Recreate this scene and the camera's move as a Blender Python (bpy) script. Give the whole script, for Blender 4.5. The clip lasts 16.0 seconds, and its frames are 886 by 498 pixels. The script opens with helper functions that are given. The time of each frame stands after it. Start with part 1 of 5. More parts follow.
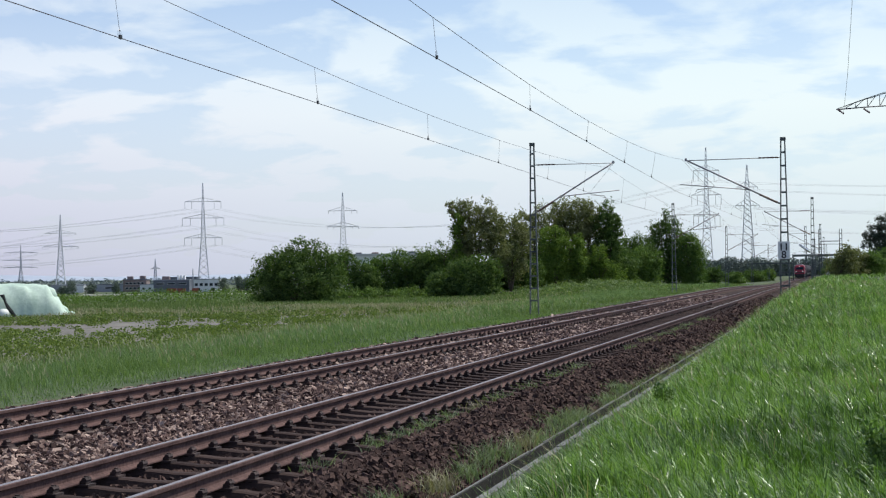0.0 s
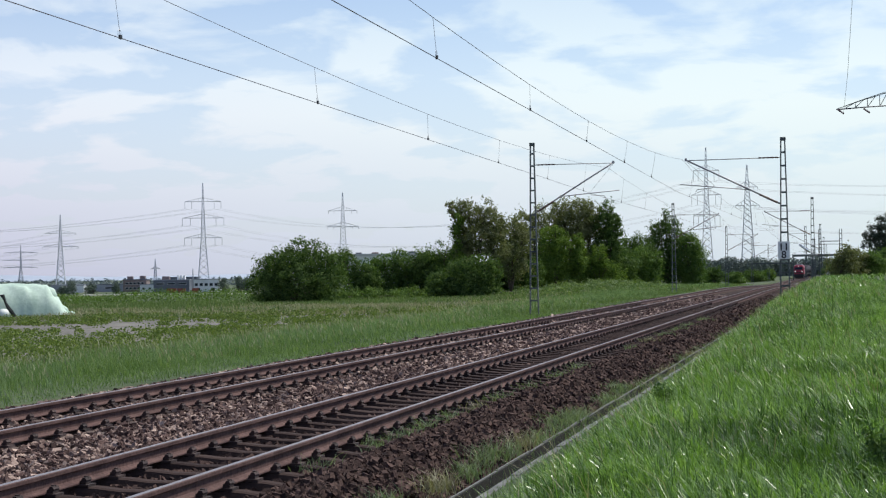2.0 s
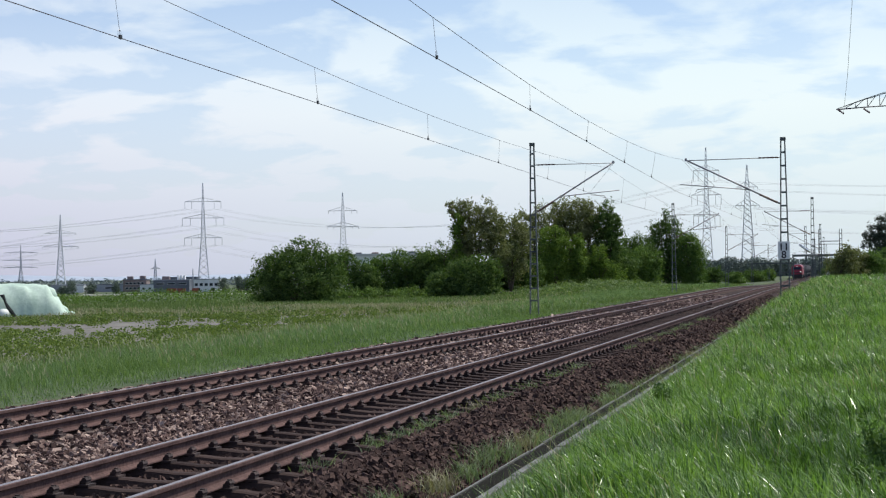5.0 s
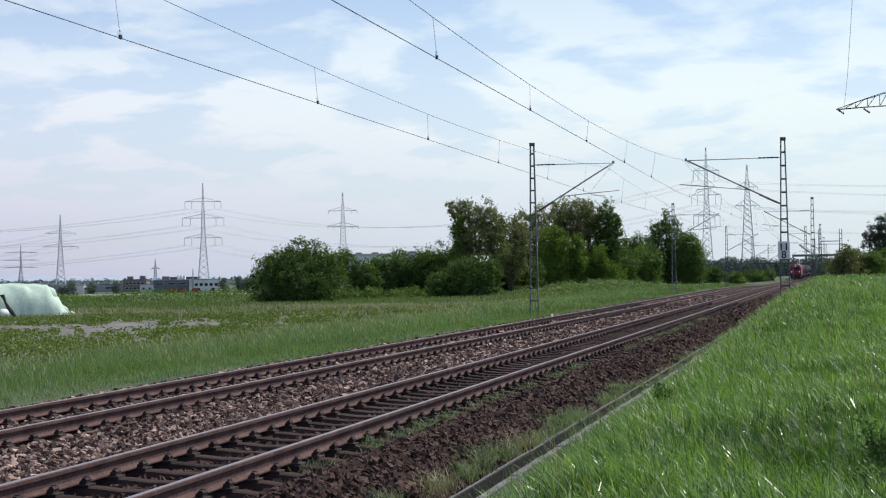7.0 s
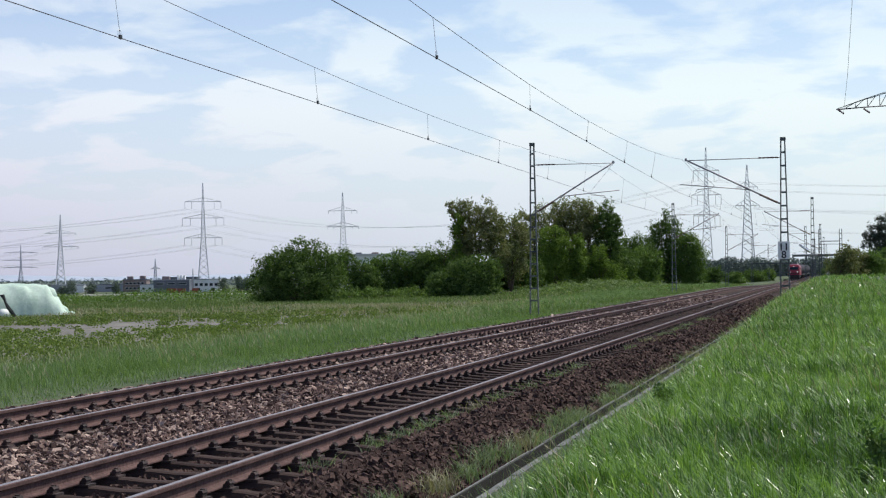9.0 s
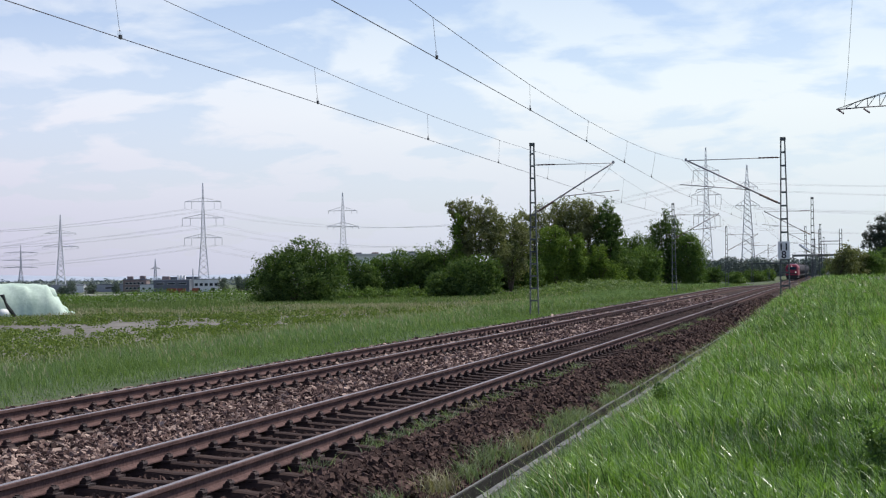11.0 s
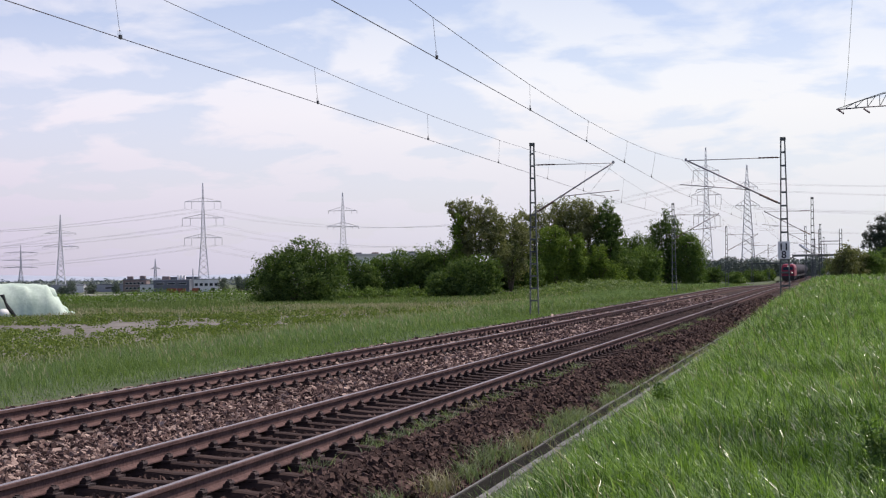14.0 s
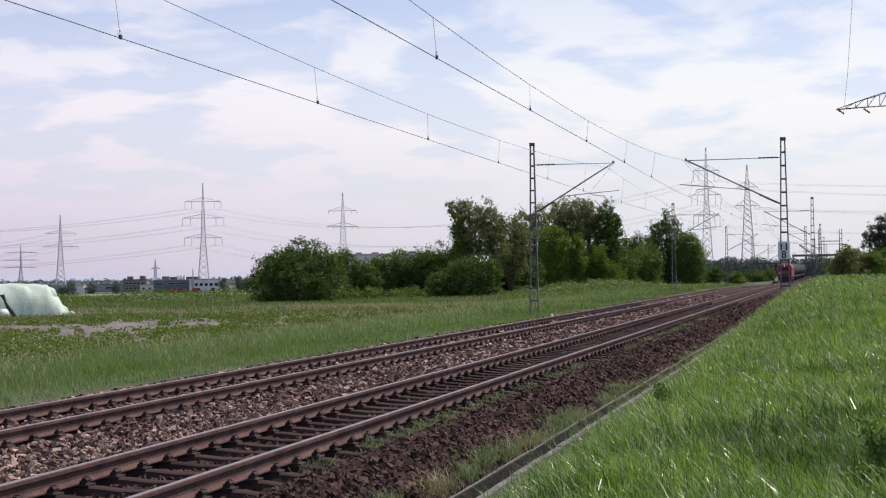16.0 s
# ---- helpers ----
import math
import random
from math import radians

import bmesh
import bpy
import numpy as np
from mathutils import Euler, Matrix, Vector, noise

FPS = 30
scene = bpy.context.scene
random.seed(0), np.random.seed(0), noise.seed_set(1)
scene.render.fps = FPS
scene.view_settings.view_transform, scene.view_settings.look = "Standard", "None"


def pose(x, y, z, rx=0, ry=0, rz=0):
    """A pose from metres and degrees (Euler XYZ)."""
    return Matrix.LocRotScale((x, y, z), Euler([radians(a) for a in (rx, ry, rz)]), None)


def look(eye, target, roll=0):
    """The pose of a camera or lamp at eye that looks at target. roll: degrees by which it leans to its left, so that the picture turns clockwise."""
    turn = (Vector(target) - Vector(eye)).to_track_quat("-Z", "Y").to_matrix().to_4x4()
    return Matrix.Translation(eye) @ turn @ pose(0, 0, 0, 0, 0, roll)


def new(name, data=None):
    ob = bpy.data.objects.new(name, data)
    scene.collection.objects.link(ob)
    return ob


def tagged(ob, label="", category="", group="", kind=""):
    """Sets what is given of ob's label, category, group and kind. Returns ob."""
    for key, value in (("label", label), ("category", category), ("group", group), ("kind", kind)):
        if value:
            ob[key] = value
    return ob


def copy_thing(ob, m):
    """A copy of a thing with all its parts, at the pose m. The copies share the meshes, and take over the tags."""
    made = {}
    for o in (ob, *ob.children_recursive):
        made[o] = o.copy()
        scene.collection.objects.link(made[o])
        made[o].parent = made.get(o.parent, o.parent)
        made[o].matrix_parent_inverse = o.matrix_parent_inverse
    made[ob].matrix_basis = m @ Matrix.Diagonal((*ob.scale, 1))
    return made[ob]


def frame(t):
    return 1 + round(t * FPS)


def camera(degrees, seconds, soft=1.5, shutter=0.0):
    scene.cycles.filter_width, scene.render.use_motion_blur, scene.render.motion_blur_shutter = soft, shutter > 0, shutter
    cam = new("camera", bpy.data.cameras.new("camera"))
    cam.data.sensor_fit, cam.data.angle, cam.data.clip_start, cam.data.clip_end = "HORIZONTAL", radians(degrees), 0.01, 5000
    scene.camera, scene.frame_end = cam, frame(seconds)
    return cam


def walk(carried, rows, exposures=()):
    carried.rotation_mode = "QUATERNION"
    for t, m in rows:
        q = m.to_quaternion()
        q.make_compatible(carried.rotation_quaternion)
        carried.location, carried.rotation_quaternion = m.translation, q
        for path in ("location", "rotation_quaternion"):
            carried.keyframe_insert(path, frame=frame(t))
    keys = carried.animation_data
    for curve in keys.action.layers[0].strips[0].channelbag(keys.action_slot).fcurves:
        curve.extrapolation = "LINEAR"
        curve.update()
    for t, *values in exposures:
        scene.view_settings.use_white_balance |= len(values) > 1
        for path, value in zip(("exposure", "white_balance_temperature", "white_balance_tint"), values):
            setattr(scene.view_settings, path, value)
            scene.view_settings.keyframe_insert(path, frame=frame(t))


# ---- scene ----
cam = camera(32.78, 16.0, soft=1.2)
EYE = (0.0, 0.0, 1.845)
AIM = (-25.274, 96.740, 3.459)
walk(cam, [(0.0, look(EYE, AIM, -0.784)), (16.0, look(EYE, AIM, -0.784))],
     exposures=[(0.0, 0.0, 6350, 7), (9.0, 0.0, 6380, 8), (11.5, 0.0, 6450, 13), (12.5, 0.0, 6640, 17), (13.5, 0.0, 6740, 19.5), (16.0, 0.0, 6820, 20)])

# ---- world and sun ----
SUN_AZ, SUN_EL = 44.0, 60.0          # degrees to the right of the track's direction, and above the horizon
world = bpy.data.worlds.new("sky")
scene.world = world
world.use_nodes = True
wn, wl = world.node_tree.nodes, world.node_tree.links
for n in list(wn):
    wn.remove(n)
w_out = wn.new("ShaderNodeOutputWorld")
w_bg = wn.new("ShaderNodeBackground")
w_sky = wn.new("ShaderNodeTexSky")
w_sky.sky_type = 'NISHITA'
w_sky.sun_disc = False
w_sky.sun_elevation = radians(SUN_EL)
w_sky.sun_rotation = radians(SUN_AZ)
w_sky.air_density, w_sky.dust_density, w_sky.ozone_density = 1.0, 0.6, 1.2
w_co = wn.new("ShaderNodeTexCoord")
w_sep = wn.new("ShaderNodeSeparateXYZ")
wl.new(w_co.outputs["Generated"], w_sep.inputs[0])
w_add = wn.new("ShaderNodeMath"); w_add.operation = 'ADD'; w_add.inputs[1].default_value = 0.22
w_abs = wn.new("ShaderNodeMath"); w_abs.operation = 'ABSOLUTE'
wl.new(w_sep.outputs[2], w_abs.inputs[0]); wl.new(w_abs.outputs[0], w_add.inputs[0])
w_px = wn.new("ShaderNodeMath"); w_px.operation = 'DIVIDE'
w_py = wn.new("ShaderNodeMath"); w_py.operation = 'DIVIDE'
wl.new(w_sep.outputs[0], w_px.inputs[0]); wl.new(w_add.outputs[0], w_px.inputs[1])
wl.new(w_sep.outputs[1], w_py.inputs[0]); wl.new(w_add.outputs[0], w_py.inputs[1])
w_com = wn.new("ShaderNodeCombineXYZ")
wl.new(w_px.outputs[0], w_com.inputs[0]); wl.new(w_py.outputs[0], w_com.inputs[1])
w_noise = wn.new("ShaderNodeTexNoise")
w_noise.inputs["Scale"].default_value = 3.6
w_noise.inputs["Detail"].default_value = 7.0
w_noise.inputs["Roughness"].default_value = 0.52
w_noise.inputs["Distortion"].default_value = 0.25
w_map = wn.new("ShaderNodeMapping")
w_map.inputs["Location"].default_value = (3.1, 1.7, 0.0)
wl.new(w_com.outputs[0], w_map.inputs["Vector"])
wl.new(w_map.outputs[0], w_noise.inputs["Vector"])
w_ramp = wn.new("ShaderNodeValToRGB")
w_ramp.color_ramp.elements[0].position = 0.45
w_ramp.color_ramp.elements[0].color = (0.34, 0.34, 0.34, 1)
w_ramp.color_ramp.elements[1].position = 0.55
w_ramp.color_ramp.elements[1].color = (1.0, 1.0, 1.0, 1)
wl.new(w_noise.outputs["Fac"], w_ramp.inputs[0])
w_gain = wn.new("ShaderNodeMix"); w_gain.data_type = 'RGBA'; w_gain.blend_type = 'MULTIPLY'
w_gain.inputs["Factor"].default_value = 1.0
w_gain.inputs["B"].default_value = (1.07, 1.15, 1.36, 1)
wl.new(w_sky.outputs[0], w_gain.inputs["A"])
w_mix = wn.new("ShaderNodeMix"); w_mix.data_type = 'RGBA'
# haze thickens towards the horizon; clouds thin out overhead
w_up = wn.new("ShaderNodeMath"); w_up.operation = 'SUBTRACT'; w_up.inputs[0].default_value = 1.0
wl.new(w_abs.outputs[0], w_up.inputs[1])
w_pow = wn.new("ShaderNodeMath"); w_pow.operation = 'POWER'; w_pow.inputs[1].default_value = 3.5
wl.new(w_up.outputs[0], w_pow.inputs[0])
w_fac = wn.new("ShaderNodeMath"); w_fac.operation = 'MULTIPLY'
wl.new(w_ramp.outputs[0], w_fac.inputs[0]); wl.new(w_pow.outputs[0], w_fac.inputs[1])
w_hz = wn.new("ShaderNodeMapRange")
w_hz.inputs["From Min"].default_value, w_hz.inputs["From Max"].default_value = 0.0, 0.22
w_hz.inputs["To Min"].default_value, w_hz.inputs["To Max"].default_value = 0.62, 0.0
wl.new(w_abs.outputs[0], w_hz.inputs["Value"])
w_sum = wn.new("ShaderNodeMath"); w_sum.operation = 'ADD'; w_sum.use_clamp = True
wl.new(w_fac.outputs[0], w_sum.inputs[0]); wl.new(w_hz.outputs["Result"], w_sum.inputs[1])
wl.new(w_sum.outputs[0], w_mix.inputs["Factor"])
wl.new(w_gain.outputs["Result"], w_mix.inputs["A"])
# sunlit cloud above, duller lavender haze at the horizon
w_low = wn.new("ShaderNodeMapRange")
w_low.inputs["From Min"].default_value, w_low.inputs["From Max"].default_value = 0.0, 0.13
wl.new(w_abs.outputs[0], w_low.inputs["Value"])
w_tone = wn.new("ShaderNodeMix"); w_tone.data_type = 'RGBA'
# the haze glows a little towards the sun
w_dot = wn.new("ShaderNodeVectorMath"); w_dot.operation = 'DOT_PRODUCT'
w_dot.inputs[1].default_value = (math.sin(radians(SUN_AZ)) * math.cos(radians(SUN_EL)), math.cos(radians(SUN_AZ)) * math.cos(radians(SUN_EL)), math.sin(radians(SUN_EL)))
wl.new(w_co.outputs["Generated"], w_dot.inputs[0])
w_side = wn.new("ShaderNodeMapRange")
w_side.inputs["From Min"].default_value, w_side.inputs["From Max"].default_value = 0.12, 0.42
wl.new(w_dot.outputs["Value"], w_side.inputs["Value"])
w_haze = wn.new("ShaderNodeMix"); w_haze.data_type = 'RGBA'
w_haze.inputs["A"].default_value = (5.7, 5.6, 7.0, 1)
w_haze.inputs["B"].default_value = (7.2, 8.0, 8.4, 1)
wl.new(w_side.outputs["Result"], w_haze.inputs["Factor"])
wl.new(w_haze.outputs["Result"], w_tone.inputs["A"])
w_cloud = wn.new("ShaderNodeMix"); w_cloud.data_type = 'RGBA'
w_cloud.inputs["A"].default_value = (8.6, 8.5, 9.7, 1)
w_cloud.inputs["B"].default_value = (9.2, 10.0, 10.1, 1)
wl.new(w_side.outputs["Result"], w_cloud.inputs["Factor"])
wl.new(w_cloud.outputs["Result"], w_tone.inputs["B"])
wl.new(w_low.outputs["Result"], w_tone.inputs["Factor"])
wl.new(w_tone.outputs["Result"], w_mix.inputs["B"])
wl.new(w_mix.outputs["Result"], w_bg.inputs["Color"])
w_bg.inputs["Strength"].default_value = 0.1
wl.new(w_bg.outputs[0], w_out.inputs[0])

sun = new("sun", bpy.data.lights.new("sun", 'SUN'))
sun.data.energy = 4.8
sun.data.angle = radians(0.6)
sun.data.color = (1.0, 0.95, 0.87)
az, el = radians(SUN_AZ), radians(SUN_EL)
sun.matrix_world = look((60 * math.sin(az) * math.cos(el), 60 * math.cos(az) * math.cos(el), 60 * math.sin(el)), (0, 0, 0))

# ---- materials ----


def material(name, a, b, scale=6.0, rough=0.8, metal=0.0, bump=0.3, fine=8.0, per="", translucent=0.0, spec=0.5, coords="Object"):
    """Two colours mixed by two scales of noise (and by a random value per object or per island)."""
    m = bpy.data.materials.new(name)
    m.use_nodes = True
    nt = m.node_tree
    ns, ls = nt.nodes, nt.links
    bs = ns["Principled BSDF"]
    tc = ns.new("ShaderNodeTexCoord")
    if coords == "World":
        tc = ns.new("ShaderNodeNewGeometry")
    src = tc.outputs["Position"] if coords == "World" else tc.outputs[coords]
    n1 = ns.new("ShaderNodeTexNoise"); n1.inputs["Scale"].default_value = scale; n1.inputs["Detail"].default_value = 5
    n2 = ns.new("ShaderNodeTexNoise"); n2.inputs["Scale"].default_value = scale * fine; n2.inputs["Detail"].default_value = 4
    ls.new(src, n1.inputs["Vector"]); ls.new(src, n2.inputs["Vector"])
    mixv = ns.new("ShaderNodeMath"); mixv.operation = 'MULTIPLY_ADD'
    ls.new(n1.outputs["Fac"], mixv.inputs[0]); mixv.inputs[1].default_value = 0.6
    half = ns.new("ShaderNodeMath"); half.operation = 'MULTIPLY'; half.inputs[1].default_value = 0.4
    ls.new(n2.outputs["Fac"], half.inputs[0]); ls.new(half.outputs[0], mixv.inputs[2])
    fac = mixv.outputs[0]
    lo, hi = 0.36, 0.64
    if per:
        if per == "island":
            rn = ns.new("ShaderNodeNewGeometry").outputs["Random Per Island"]
        else:
            rn = ns.new("ShaderNodeObjectInfo").outputs["Random"]
        av = ns.new("ShaderNodeMix"); av.data_type = 'FLOAT'; av.inputs["Factor"].default_value = 0.55
        ls.new(fac, av.inputs["A"]); ls.new(rn, av.inputs["B"])
        fac = av.outputs["Result"]
        lo, hi = 0.2, 0.82
    ramp = ns.new("ShaderNodeValToRGB")
    ramp.color_ramp.elements[0].position, ramp.color_ramp.elements[1].position = lo, hi
    ramp.color_ramp.elements[0].color, ramp.color_ramp.elements[1].color = (*a, 1), (*b, 1)
    ls.new(fac, ramp.inputs[0])
    ls.new(ramp.outputs[0], bs.inputs["Base Color"])
    bs.inputs["Roughness"].default_value = rough
    bs.inputs["Metallic"].default_value = metal
    bs.inputs["Specular IOR Level"].default_value = spec
    if bump:
        bp = ns.new("ShaderNodeBump"); bp.inputs["Strength"].default_value = bump; bp.inputs["Distance"].default_value = 0.02
        ls.new(n2.outputs["Fac"], bp.inputs["Height"]); ls.new(bp.outputs[0], bs.inputs["Normal"])
    if translucent:
        tr = ns.new("ShaderNodeBsdfTranslucent")
        br = ns.new("ShaderNodeMix"); br.data_type = 'RGBA'; br.blend_type = 'MULTIPLY'; br.inputs["Factor"].default_value = 1
        br.inputs["B"].default_value = (1.3, 1.5, 0.6, 1)
        ls.new(ramp.outputs[0], br.inputs["A"]); ls.new(br.outputs["Result"], tr.inputs["Color"])
        ms = ns.new("ShaderNodeMixShader"); ms.inputs[0].default_value = translucent
        ls.new(bs.outputs[0], ms.inputs[1]); ls.new(tr.outputs[0], ms.inputs[2])
        ls.new(ms.outputs[0], ns["Material Output"].inputs[0])
    return m


def plain(name, colour, rough=0.5, metal=0.0, glow=0.0, glow_colour=(1, 1, 1)):
    m = material(name, tuple(c * 0.88 for c in colour), tuple(min(1, c * 1.1) for c in colour), 3.0, rough, metal, 0.05)
    if glow:
        bs = m.node_tree.nodes["Principled BSDF"]
        bs.inputs["Emission Color"].default_value = (*glow_colour, 1)
        bs.inputs["Emission Strength"].default_value = glow
    return m


M_RUST = material("rail_rust", (0.062, 0.034, 0.031), (0.135, 0.080, 0.070), 3.0, 0.85, 0.0, 0.35, spec=0.2)
M_SHINE = material("rail_running_steel", (0.19, 0.165, 0.16), (0.30, 0.265, 0.26), 8.0, 0.5, 0.5, 0.05)
M_SLEEPER = material("sleeper_steel", (0.026, 0.016, 0.014), (0.066, 0.044, 0.037), 4.0, 0.95, 0.0, 0.5, per="object", spec=0.15)
M_SLEEPER_OLD = material("sleeper_dusty", (0.055, 0.038, 0.032), (0.135, 0.10, 0.085), 4.0, 0.95, 0.0, 0.5, per="object", spec=0.15)
M_CLIP = material("fastener_iron", (0.026, 0.017, 0.015), (0.085, 0.053, 0.046), 12.0, 0.8, 0.2, 0.4, per="object")
M_STONE = material("ballast_stone", (0.022, 0.0135, 0.0115), (0.120, 0.075, 0.061), 9.0, 0.95, 0.0, 0.5, per="island", spec=0.15)
M_STONE_PALE = material("pale_ballast_stone", (0.028, 0.017, 0.015), (0.52, 0.385, 0.31), 9.0, 0.95, 0.0, 0.5, per="island", spec=0.15)
M_STONE_PALE.node_tree.nodes["Color Ramp"].color_ramp.elements.new(0.56).color = (0.125, 0.078, 0.066, 1)
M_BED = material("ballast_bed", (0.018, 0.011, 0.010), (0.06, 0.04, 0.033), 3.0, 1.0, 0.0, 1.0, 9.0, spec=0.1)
M_GRASS = material("grass_blades", (0.013, 0.044, 0.008), (0.200, 0.315, 0.080), 0.55, 0.42, 0.0, 0.0, per="island", translucent=0.40, spec=0.3, coords="World")
M_GRASS_DEEP = material("deep_green_grass_blades", (0.011, 0.037, 0.008), (0.130, 0.215, 0.058), 0.55, 0.42, 0.0, 0.0, per="island", translucent=0.34, spec=0.3, coords="World")
M_GRASS_GLOSS = material("glossy_grass_blades", (0.055, 0.125, 0.026), (0.350, 0.470, 0.165), 0.6, 0.31, 0.0, 0.0, per="island", translucent=0.34, spec=0.65, coords="World")
M_TUFT = material("wiry_grass", (0.085, 0.125, 0.062), (0.270, 0.310, 0.200), 1.5, 0.7, 0.0, 0.0, per="island", spec=0.25, translucent=0.35)
M_GRASS_PALE = material("seeding_grass", (0.088, 0.142, 0.058), (0.240, 0.312, 0.160), 0.35, 0.75, 0.0, 0.0, per="island", spec=0.2, translucent=0.35, coords="World")
M_VERGE = material("verge_grass", (0.060, 0.105, 0.032), (0.210, 0.280, 0.110), 0.45, 0.65, 0.0, 0.0, per="island", translucent=0.4, coords="World", spec=0.2)
M_SEED = material("seed_head", (0.20, 0.20, 0.12), (0.36, 0.36, 0.25), 0.6, 0.9, 0.0, 0.0, per="island", translucent=0.3, coords="World", spec=0.1)
M_ROUGH = material("rough_meadow_grass", (0.058, 0.098, 0.028), (0.185, 0.235, 0.095), 0.3, 0.7, 0.0, 0.0, per="island", translucent=0.35, coords="World", spec=0.2)
M_STRAW = material("dry_grass", (0.16, 0.145, 0.080), (0.38, 0.345, 0.215), 2.0, 0.6, 0.0, 0.0, per="island", translucent=0.25)
M_CROP = material("crop_leaves", (0.050, 0.090, 0.015), (0.200, 0.250, 0.052), 0.5, 0.85, 0.0, 0.0, per="island", translucent=0.25, coords="World")
M_WEED = material("weed_leaves", (0.034, 0.080, 0.015), (0.130, 0.205, 0.045), 2.0, 0.7, 0.0, 0.0, per="island", translucent=0.25)
M_LEAF = material("bush_leaves", (0.026, 0.054, 0.014), (0.135, 0.195, 0.055), 0.5, 0.8, 0.0, 0.0, per="island", spec=0.15, translucent=0.3)
M_LEAF_LIGHT = material("light_leaves", (0.046, 0.088, 0.020), (0.180, 0.255, 0.068), 0.5, 0.8, 0.0, 0.0, per="island", spec=0.15, translucent=0.3)
M_LEAF_IVY = material("ivy_leaves", (0.044, 0.088, 0.014), (0.215, 0.295, 0.055), 0.6, 0.8, 0.0, 0.0, per="island", spec=0.15, translucent=0.28)
M_LEAF_OLIVE = material("olive_leaves", (0.070, 0.080, 0.034), (0.255, 0.260, 0.125), 0.5, 0.8, 0.0, 0.0, per="island", spec=0.15, translucent=0.28)
M_LEAF_DARK = material("conifer_needles", (0.014, 0.026, 0.014), (0.045, 0.062, 0.036), 0.4, 0.6, 0.0, 0.0, per="island", translucent=0.1)
# distance haze is mixed into the next three leaf colours
M_LEAF_FAR = material("haze_tinted_leaves", (0.17, 0.205, 0.20), (0.25, 0.29, 0.28), 0.1, 1.0, 0.0, 0.0, per="island")
M_LEAF_BELT = material("haze_tinted_belt_leaves", (0.165, 0.200, 0.170), (0.225, 0.260, 0.220), 0.1, 0.9, 0.0, 0.0, per="island", spec=0.1)
M_LEAF_WORKS = material("haze_tinted_works_leaves", (0.095, 0.125, 0.090), (0.160, 0.195, 0.140), 0.1, 0.9, 0.0, 0.0, per="island", spec=0.1)
M_BARK = material("bark", (0.05, 0.035, 0.025), (0.13, 0.10, 0.075), 3.0, 0.95, 0.0, 0.8)
M_MAST = material("mast_painted_steel", (0.062, 0.072, 0.069), (0.135, 0.148, 0.14), 2.5, 0.55, 0.2, 0.2)
M_TUBE = material("galvanised_tube", (0.22, 0.21, 0.22), (0.36, 0.35, 0.36), 4.0, 0.5, 0.6, 0.1)
M_WIRE = material("dark_wire", (0.09, 0.085, 0.095), (0.15, 0.14, 0.15), 2.0, 0.5, 0.5, 0.0)
# both pylon steels are paled in base colour to stand for distance haze
M_PYLON = material("pylon_steel", (0.48, 0.49, 0.52), (0.60, 0.61, 0.64), 0.5, 0.8, 0.0, 0.0)
M_PYLON_FAR = material("haze_paled_pylon_steel", (0.46, 0.47, 0.52), (0.54, 0.55, 0.60), 0.5, 0.9, 0.1, 0.0)
M_HVWIRE = material("aluminium_cable", (0.52, 0.53, 0.56), (0.62, 0.63, 0.66), 0.2, 0.6, 0.1, 0.0)
M_INSUL = material("brown_insulator", (0.07, 0.035, 0.025), (0.14, 0.08, 0.06), 6.0, 0.3, 0.0, 0.0)
M_CONC = material("concrete", (0.070, 0.070, 0.065), (0.185, 0.18, 0.165), 2.5, 0.9, 0.0, 0.5)
M_TARP = material("mint_tarpaulin", (0.36, 0.47, 0.37), (0.50, 0.60, 0.50), 0.9, 0.7, 0.0, 0.8, 5.0)
M_BALE = material("wrapped_bale", (0.55, 0.57, 0.52), (0.75, 0.76, 0.70), 1.5, 0.5, 0.0, 0.3)
M_DARKCLOTH = material("dark_netting", (0.03, 0.033, 0.03), (0.08, 0.085, 0.08), 3.0, 0.9, 0.0, 0.5)
# near-black tone for sediment and for the shade inside the channel
M_SEDIMENT_SHADE = material("sediment_and_shade_tone", (0.010, 0.010, 0.008), (0.032, 0.030, 0.025), 5.0, 0.95, 0.0, 0.6, spec=0.15)
M_WHITE = plain("white_plate", (0.78, 0.78, 0.76), 0.4)
M_GLARE = plain("polished_aluminium", (0.85, 0.85, 0.86), 0.32, 1.0)
M_BLACK = plain("black_paint", (0.02, 0.02, 0.022), 0.5)
M_RED = plain("red_loco_paint", (0.25, 0.008, 0.027), 0.5)
M_UNDER = plain("grimy_underframe", (0.035, 0.032, 0.03), 0.8)
M_TANK = material("grey_tank_steel", (0.032, 0.029, 0.034), (0.060, 0.054, 0.062), 0.8, 0.8, 0.0, 0.1, spec=0.2)
M_GLASS_DARK = plain("dark_window_glass", (0.02, 0.025, 0.03), 0.08)
M_LAMP = plain("headlight_lens", (0.9, 0.9, 0.85), 0.2, 0.0, 0.8, (1.0, 0.93, 0.8))
M_HALL = material("pale_wall", (0.46, 0.46, 0.45), (0.58, 0.57, 0.55), 0.2, 0.8, 0.0, 0.1)
M_HALL_WHITE = material("white_wall", (0.66, 0.66, 0.65), (0.78, 0.78, 0.77), 0.2, 0.8, 0.0, 0.1)
M_HALL_DARK = material("slate_cladding", (0.11, 0.12, 0.145), (0.16, 0.17, 0.20), 0.3, 0.7, 0.0, 0.2)
M_HALL_GREY = material("grey_cladding", (0.27, 0.28, 0.31), (0.36, 0.37, 0.40), 0.3, 0.7, 0.0, 0.2)
